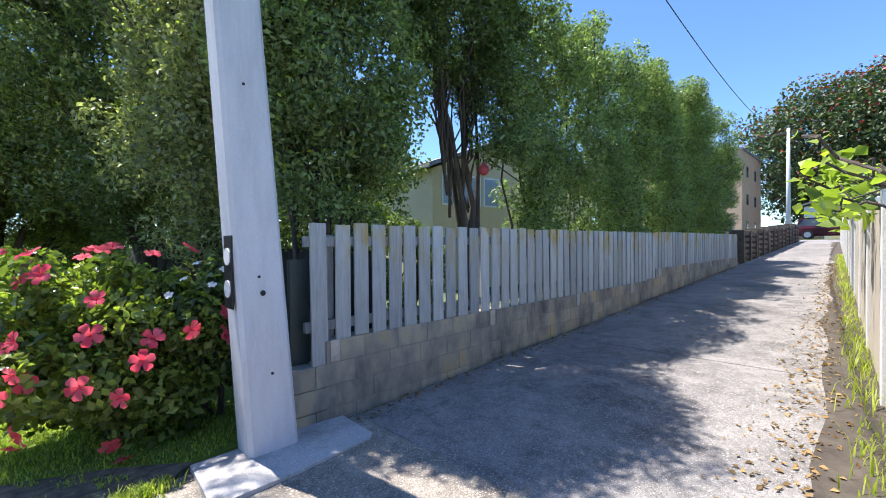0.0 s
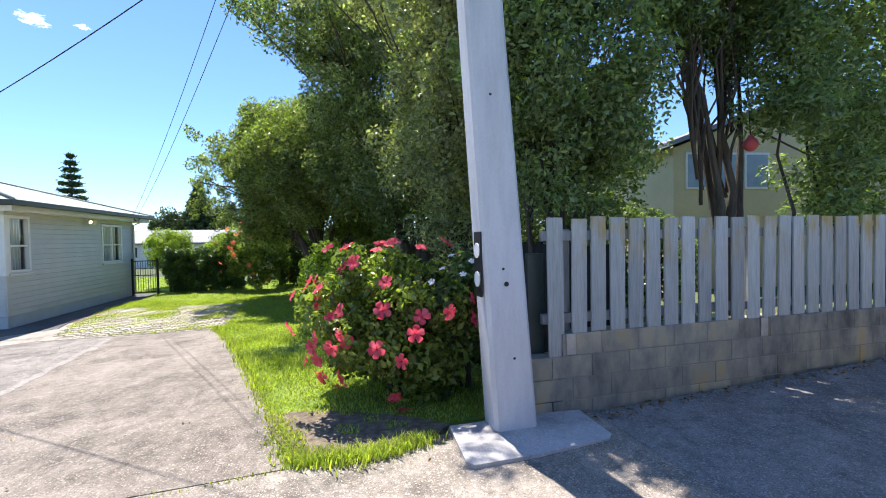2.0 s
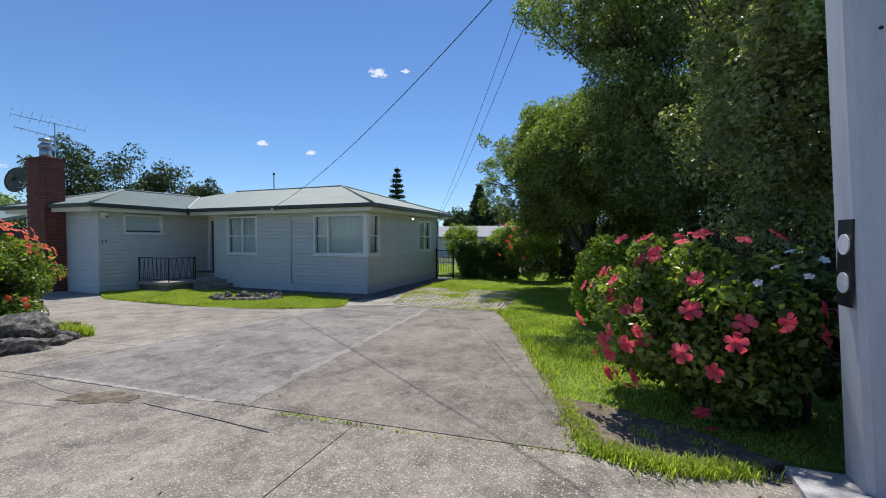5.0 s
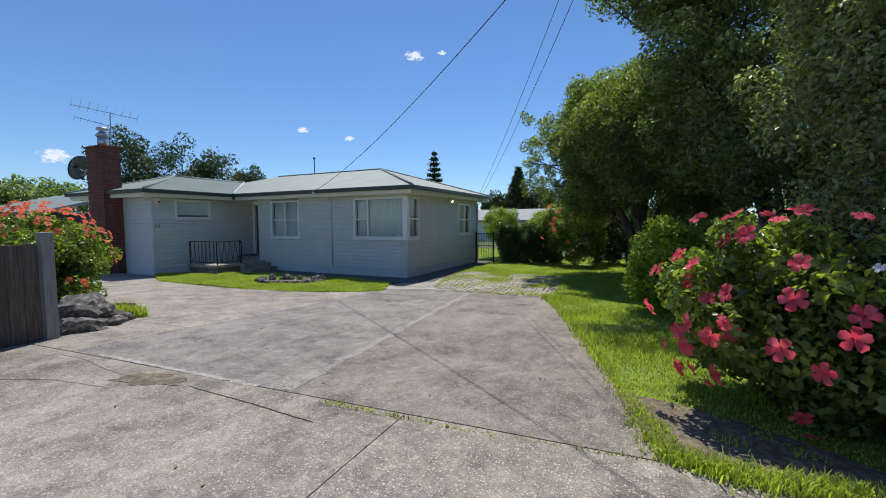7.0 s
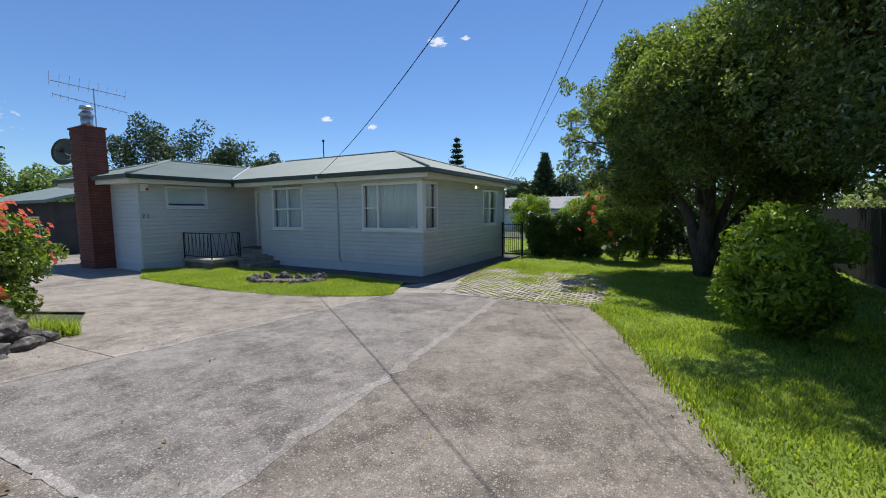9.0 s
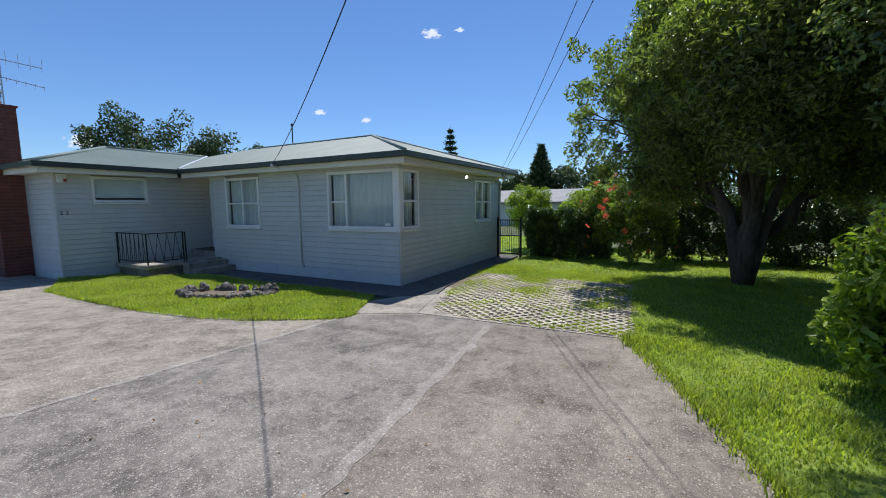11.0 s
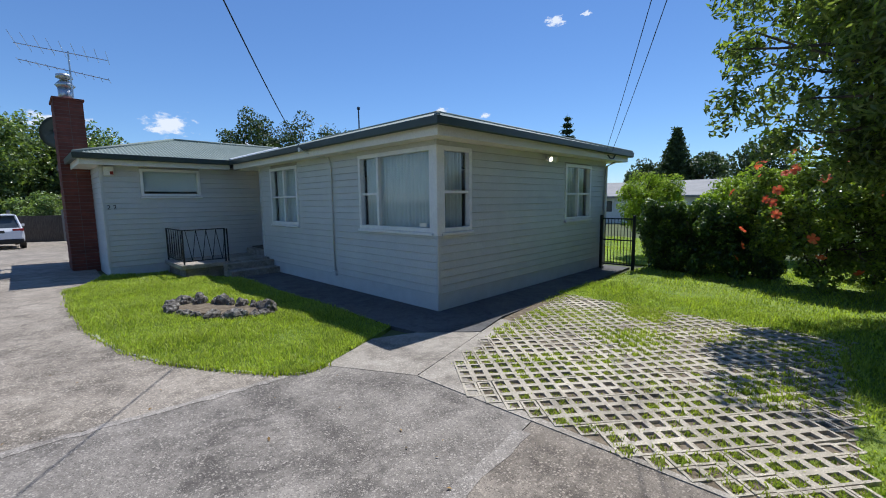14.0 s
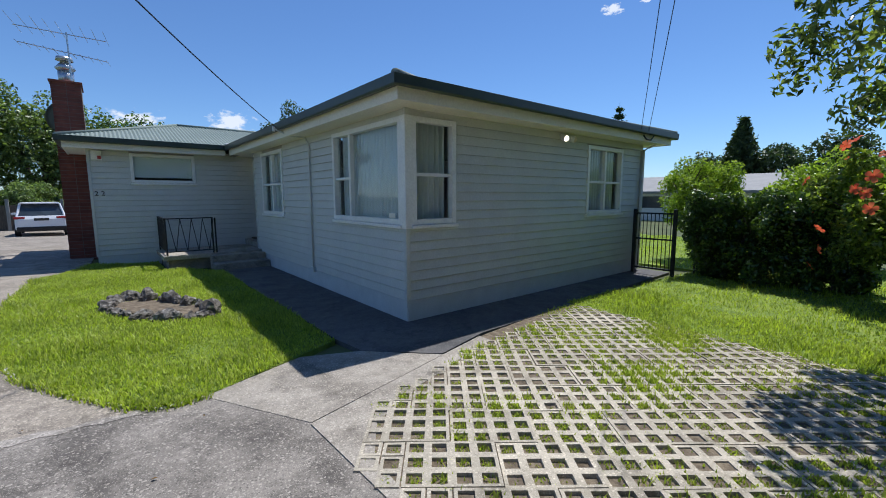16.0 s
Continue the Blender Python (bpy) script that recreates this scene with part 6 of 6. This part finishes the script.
for k, (yaw, dist, w, h) in enumerate(((70, 52, 4.5, 3.2), (75, 50, 4.5, 3.0), (80, 52, 5, 3.4))):
    far_tree("far_tree", at_ground(yaw, dist, (6, -10)), (w, w, h), 7000, 0.3, L_HEDGE, 220 + k, "rounded green tree beyond the neighbouring roof", 60, low=0.1)
for k, (yaw, dist, w, h) in enumerate(((99.5, 43, 3.6, 5.4), (94.5, 44, 3.4, 5.0), (90.0, 47, 3.6, 4.8), (86, 46, 3.4, 4.6), (105, 42, 4, 5.2))):
    far_tree("far_tree", at_ground(yaw, dist, (4.2, -2.9)), (w, w, h), 13000, 0.26, L_DARK, 230 + k, "tall airy grey-green tree behind the parked car", 90, low=0.05)
for k, (x, y) in enumerate(((-31.5, -9.5), (-32, -6.5), (-31.8, -3.6), (-32, -12.5))):
    far_tree("fence_shrub", (x, y, gz(x, y)), (1.7, 1.7, 1.45), 6000, 0.16, L_HEDGE, 240 + k, "green shrub behind the timber fence", 50, 0.08, low=0.1)
far_tree("red_flowering_tree", (80, -9.5, 1.7), (11, 12, 10.6), 42000, 0.5, L_FAR, 250, "huge dark spreading tree with dull red flowers", 170, 0.6, (L_REDTIP, 5200, 0.4), low=0.02)
far_tree("street_tree", (56, -13.2, 1.7), (3.0, 3.0, 2.6), 8000, 0.25, L_HEDGE, 251, "green tree near the street wall", 60)
far_tree("feathery_shrub", (2.6, 9.6, 0.0), (1.7, 1.2, 1.15), 14000, 0.09, L_LIGHT, 252, "feathery light green shrub behind the hedge", 80, 0.05, low=0.1)
far_tree("fence_tree", (13.5, 10.5, 0.0), (3.4, 2.6, 1.5), 16000, 0.11, L_OLIVE, 253, "sunlit pale green bush behind the boundary fence", 80, 0.08, low=0.1)
far_tree("fence_tree", (12.3, -1.5, 0.1), (2.4, 3.2, 2.6), 26000, 0.11, L_DARK, 254, "dark evergreen behind the boundary fence", 90, 0.1, low=0.1)
far_tree("fence_tree", (12.5, 4.8, 0.0), (2.2, 2.4, 2.4), 16000, 0.11, L_DARK, 255, "dark evergreen behind the boundary fence", 80, 0.1, low=0.2)
far_tree("dark_brush", (10.9, -6.5, 0.4), (0.9, 0.5, 0.95), 6000, 0.06, L_DARK, 256, "dark twiggy brush behind the fence", 50, 0.03, low=0.05)
r6 = np.random.default_rng(257)
n6 = 380
cs6 = np.stack([r6.uniform(4.6, 9.4, n6), r6.uniform(6.3, 7.3, n6), r6.uniform(0.1, 2.15, n6)], 1)
plant("dark_border_hedge", (7.0, 6.8, 0.0), "dark dense shrub border under the spreading tree", "hedge", (cs6, r6.uniform(0.16, 0.3, n6)), 36000, 0.09, L_BOX, [(x, 0, 1.1, x, 0) for x in np.arange(-2.2, 2.3, 0.55)], 0.025, 0.5, 0.5, 258)
far_tree("white_flower_shrub", (8.35, -6.85, 0.2), (0.5, 0.45, 0.72), 5000, 0.09, L_DARK, 259, "dark green shrub with a few small white flowers", 40, 0.03, low=0.1)
wf = bpy.data.objects["white_flower_shrub"]
M_PETAL = leafy("white_petal", (0.7, 0.7, 0.7), (0.85, 0.85, 0.85), 0.2, 0.6, 0.2)
WHITE = flower_mesh(M_PETAL, 9)
for k in range(6):
    bloom(wf, WHITE, (-0.45 + 0.1 * k, -0.42 - 0.03 * (k % 2), 1.2 + 0.06 * (k * 7 % 5)), (0, 0, 0.8), 0.035, r6)
ball = bmesh.new()
bmesh.ops.create_uvsphere(ball, u_segments=20, v_segments=12, radius=0.085)
for v in ball.verts:
    v.co.z *= 1.08
    if v.co.z > 0.08:
        v.co.z += 0.03
bo = part("buoy", ball, surface("faded_red_plastic", [(0.3, (0.45, 0.05, 0.06)), (0.7, (0.55, 0.09, 0.1))], 4, 0.5, depth=0.05), smooth=True)
bo.location = (12.25, -6.85, 2.95)
tagged(bo, "faded red plastic buoy hanging in the dark tree", "buoy")
part("cord", bm_tube([(0, 0, 0.09), (0.03, 0.1, 1.5)], 0.006, 5), M_BLACK, bo)
gp = part("gate_post", bm_box(8.70, -7.66, 0.1, 8.86, -7.6, 1.66, 0.008), M_GUTTER)
tagged(gp, "dark slate-grey timber post at the fence end", "post")


for k in range(30):
    yaw = -22 + k * 4.6
    far_tree("horizon_tree", at_ground(yaw, 80 + 9 * math.sin(k * 2.4)), (4.6, 4.6, 1.7 + 0.6 * math.sin(k * 1.7)), 1500, 0.6, L_FAR, 500 + k, "distant green tree on the horizon", 26, low=0.1)


# ---- clouds, far off ----
def cloud_vapour():
    """Thin white vapour: dense in the middle, torn to wisps at the edge."""
    m, nt, p = tree_of("cloud_vapour")
    nt.nodes.remove(p)
    tc = nt.nodes.new("ShaderNodeTexCoord").outputs["Object"]
    size = nt.nodes.new("ShaderNodeVectorMath")
    size.operation = "LENGTH"
    nt.links.new(tc, size.inputs[0])
    info = nt.nodes.new("ShaderNodeObjectInfo")
    far = nt.nodes.new("ShaderNodeVectorMath")
    far.operation = "ADD"
    nt.links.new(tc, far.inputs[0])
    nt.links.new(info.outputs["Location"], far.inputs[1])
    puff = noise_of(nt, 2.3, 6, 0.6, far.outputs[0])
    fall = nt.nodes.new("ShaderNodeMath")
    fall.operation = "MULTIPLY_ADD"
    fall.inputs[1].default_value = -0.42
    nt.links.new(size.outputs["Value"], fall.inputs[0])
    nt.links.new(puff, fall.inputs[2])
    em, tr, ms = (nt.nodes.new("ShaderNode" + n) for n in ("Emission", "BsdfTransparent", "MixShader"))
    em.inputs["Color"].default_value, em.inputs["Strength"].default_value = (0.93, 0.96, 1.0, 1), 0.72
    nt.links.new(ramp(nt, fall.outputs[0], [(0.2, (0, 0, 0)), (0.36, (0.9, 0.9, 0.9))]), ms.inputs[0])
    nt.links.new(tr.outputs[0], ms.inputs[1])
    nt.links.new(em.outputs[0], ms.inputs[2])
    nt.links.new(ms.outputs[0], nt.nodes["Material Output"].inputs[0])
    return m


M_CLOUD = cloud_vapour()


def cloud(yaw, elev, w, eye=(4.5, -6.0)):
    """A small far cloud: one sheet of vapour turned to the place."""
    d = 900.0
    x, y = polar(yaw, d, eye)
    z = d * math.tan(radians(elev))
    bm = bmesh.new()
    bm.faces.new([bm.verts.new((u, 0.02 * u * v, v)) for u, v in ((-1, -1), (1, -1), (1, 1), (-1, 1))])
    ob = part("cloud", bm, M_CLOUD)
    s = w * d / 100
    ob.matrix_basis = pose(x, y, z, 0, 0, yaw) @ Matrix.Diagonal((s, s, s * 0.5, 1))
    ob.visible_shadow = False
    return tagged(ob, "small white fair-weather cloud", "cloud", kind="structure")


for yaw, elev, w in ((29.8, 21.5, 3.2), (26.0, 21.8, 1.5), (44.5, 12.0, 1.8), (38.6, 11.2, 1.6), (77, 9.0, 6.0), (69, 7.0, 3.2), (86.5, 8.5, 5.0)):
    cloud(yaw, elev, w)


# ---- grass pavers, piece by piece ----
PA = math.atan2(0.107, 0.085)
PITCH = 0.137
UX, UY = Vector((math.cos(PA), math.sin(PA), 0)), Vector((-math.sin(PA), math.cos(PA), 0))
paving = sheet("paving", PAVED, M_SOIL, None, 0.003, 0.05, 0.5)
tagged(paving, "concrete grass pavers with grass growing in the square holes", "paving", kind="structure")


def paver_mesh(nx, ny, web, seed):
    """A lattice slab of nx by ny square holes."""
    bm = bmesh.new()
    h = 0.05
    def lines(n):
        out = [0.004]
        for i in range(n):
            out += [i * PITCH + web / 2, (i + 1) * PITCH - web / 2]
        return out + [n * PITCH - 0.004]
    lx, ly = lines(nx), lines(ny)
    top = [[bm.verts.new((x, y, 0.0)) for x in lx] for y in ly]
    low = [[bm.verts.new((x, y, -h)) for x in lx] for y in ly]
    solid = {}
    for j in range(len(ly) - 1):
        for i in range(len(lx) - 1):
            hole = i % 2 == 1 and j % 2 == 1
            solid[(i, j)] = not hole
            if not hole:
                bm.faces.new((top[j][i], top[j][i + 1], top[j + 1][i + 1], top[j + 1][i]))
    for (i, j), s in solid.items():
        if s:
            for di, dj, a, b in ((0, -1, (j, i), (j, i + 1)), (0, 1, (j + 1, i + 1), (j + 1, i)), (-1, 0, (j + 1, i), (j, i)), (1, 0, (j, i + 1), (j + 1, i + 1))):
                if not solid.get((i + di, j + dj), False):
                    bm.faces.new((top[a[0]][a[1]], low[a[0]][a[1]], low[b[0]][b[1]], top[b[0]][b[1]]))
    bmesh.ops.delete(bm, geom=[v for v in bm.verts if not v.link_faces], context="VERTS")
    bmesh.ops.recalc_face_normals(bm, faces=bm.faces[:])
    me = bpy.data.meshes.new("paver")
    bm.to_mesh(me)
    bm.free()
    me.materials.append(M_PAVER)
    return me


PAVERS = [(1.74, -1.60), (2.1, -1.80), (4.62, -1.72), (4.50, 2.2), (0.95, 2.3), (1.10, 0.5), (1.32, -0.5)]


def lay_pavers():
    rng = np.random.default_rng(401)
    big, small = paver_mesh(4, 3, 0.05, 1), paver_mesh(1, 1, 0.05, 2)
    o = Vector((2.5, -1.76, 0))
    holes = []
    for a in range(-40, 41, 4):
        for b in range(-42, 43, 3):
            k = a + (2 if (b // 3) % 2 else 0)
            cells = [(k + i, b + j) for i in range(4) for j in range(3)]
            mids = [o + UX * PITCH * (i + 0.5) + UY * PITCH * (j + 0.5) for i, j in cells]
            ok = [inside(m.x, m.y, PAVERS) for m in mids]
            holes += [(m.x, m.y) for m, g in zip(mids, ok) if g]
            todo = [(big, (k, b))] if all(ok) else [(small, c) for c, g in zip(cells, ok) if g]
            for me, (i, j) in todo:
                p = o + UX * PITCH * i + UY * PITCH * j
                ob = new("paver", me)
                ob.parent = paving
                ob.matrix_basis = Matrix.Translation((p.x, p.y, gz(p.x, p.y) + 0.012 + rng.uniform(-0.004, 0.004))) @ Matrix.Rotation(PA, 4, "Z") @ pose(0, 0, 0, rng.uniform(-0.5, 0.5), rng.uniform(-0.5, 0.5), 0)
    pts = []
    for x, y in holes:
        rich = noise.noise(Vector((x * 1.1, y * 1.1, 5.0))) + 0.32 + 0.22 * (y > 0.9) + 0.2 * rng.normal()
        n = int(max(0, 95 * rich)) if rich > 0.08 else 3
        for _ in range(n):
            pts.append((x + rng.normal(0, 0.03), y + rng.normal(0, 0.03)))
    # grass creeping over the far side
    for _ in range(5200):
        x, y = rng.uniform(0.8, 4.4), 2.25 - abs(rng.normal(0, 0.45))
        if inside(x, y, PAVED):
            pts.append((x, y))
    blades("grass", np.array(pts), 0.034, rng, paving, -0.004)


lay_pavers()
margin = sheet("paving_margin", [(1.60, -1.88), (2.4, -1.85), (4.56, -1.785), (4.56, -1.74), (3.2, -1.77), (2.2, -1.74), (1.85, -1.52), (1.55, -0.95), (1.36, -0.42), (1.14, 0.30), (0.96, 0.30), (1.13, -0.36)], M_PATH, None, 0.008, 0.05, 0.5)
tagged(margin, "rough cracked concrete edging beside the pavers", "edging", kind="structure")
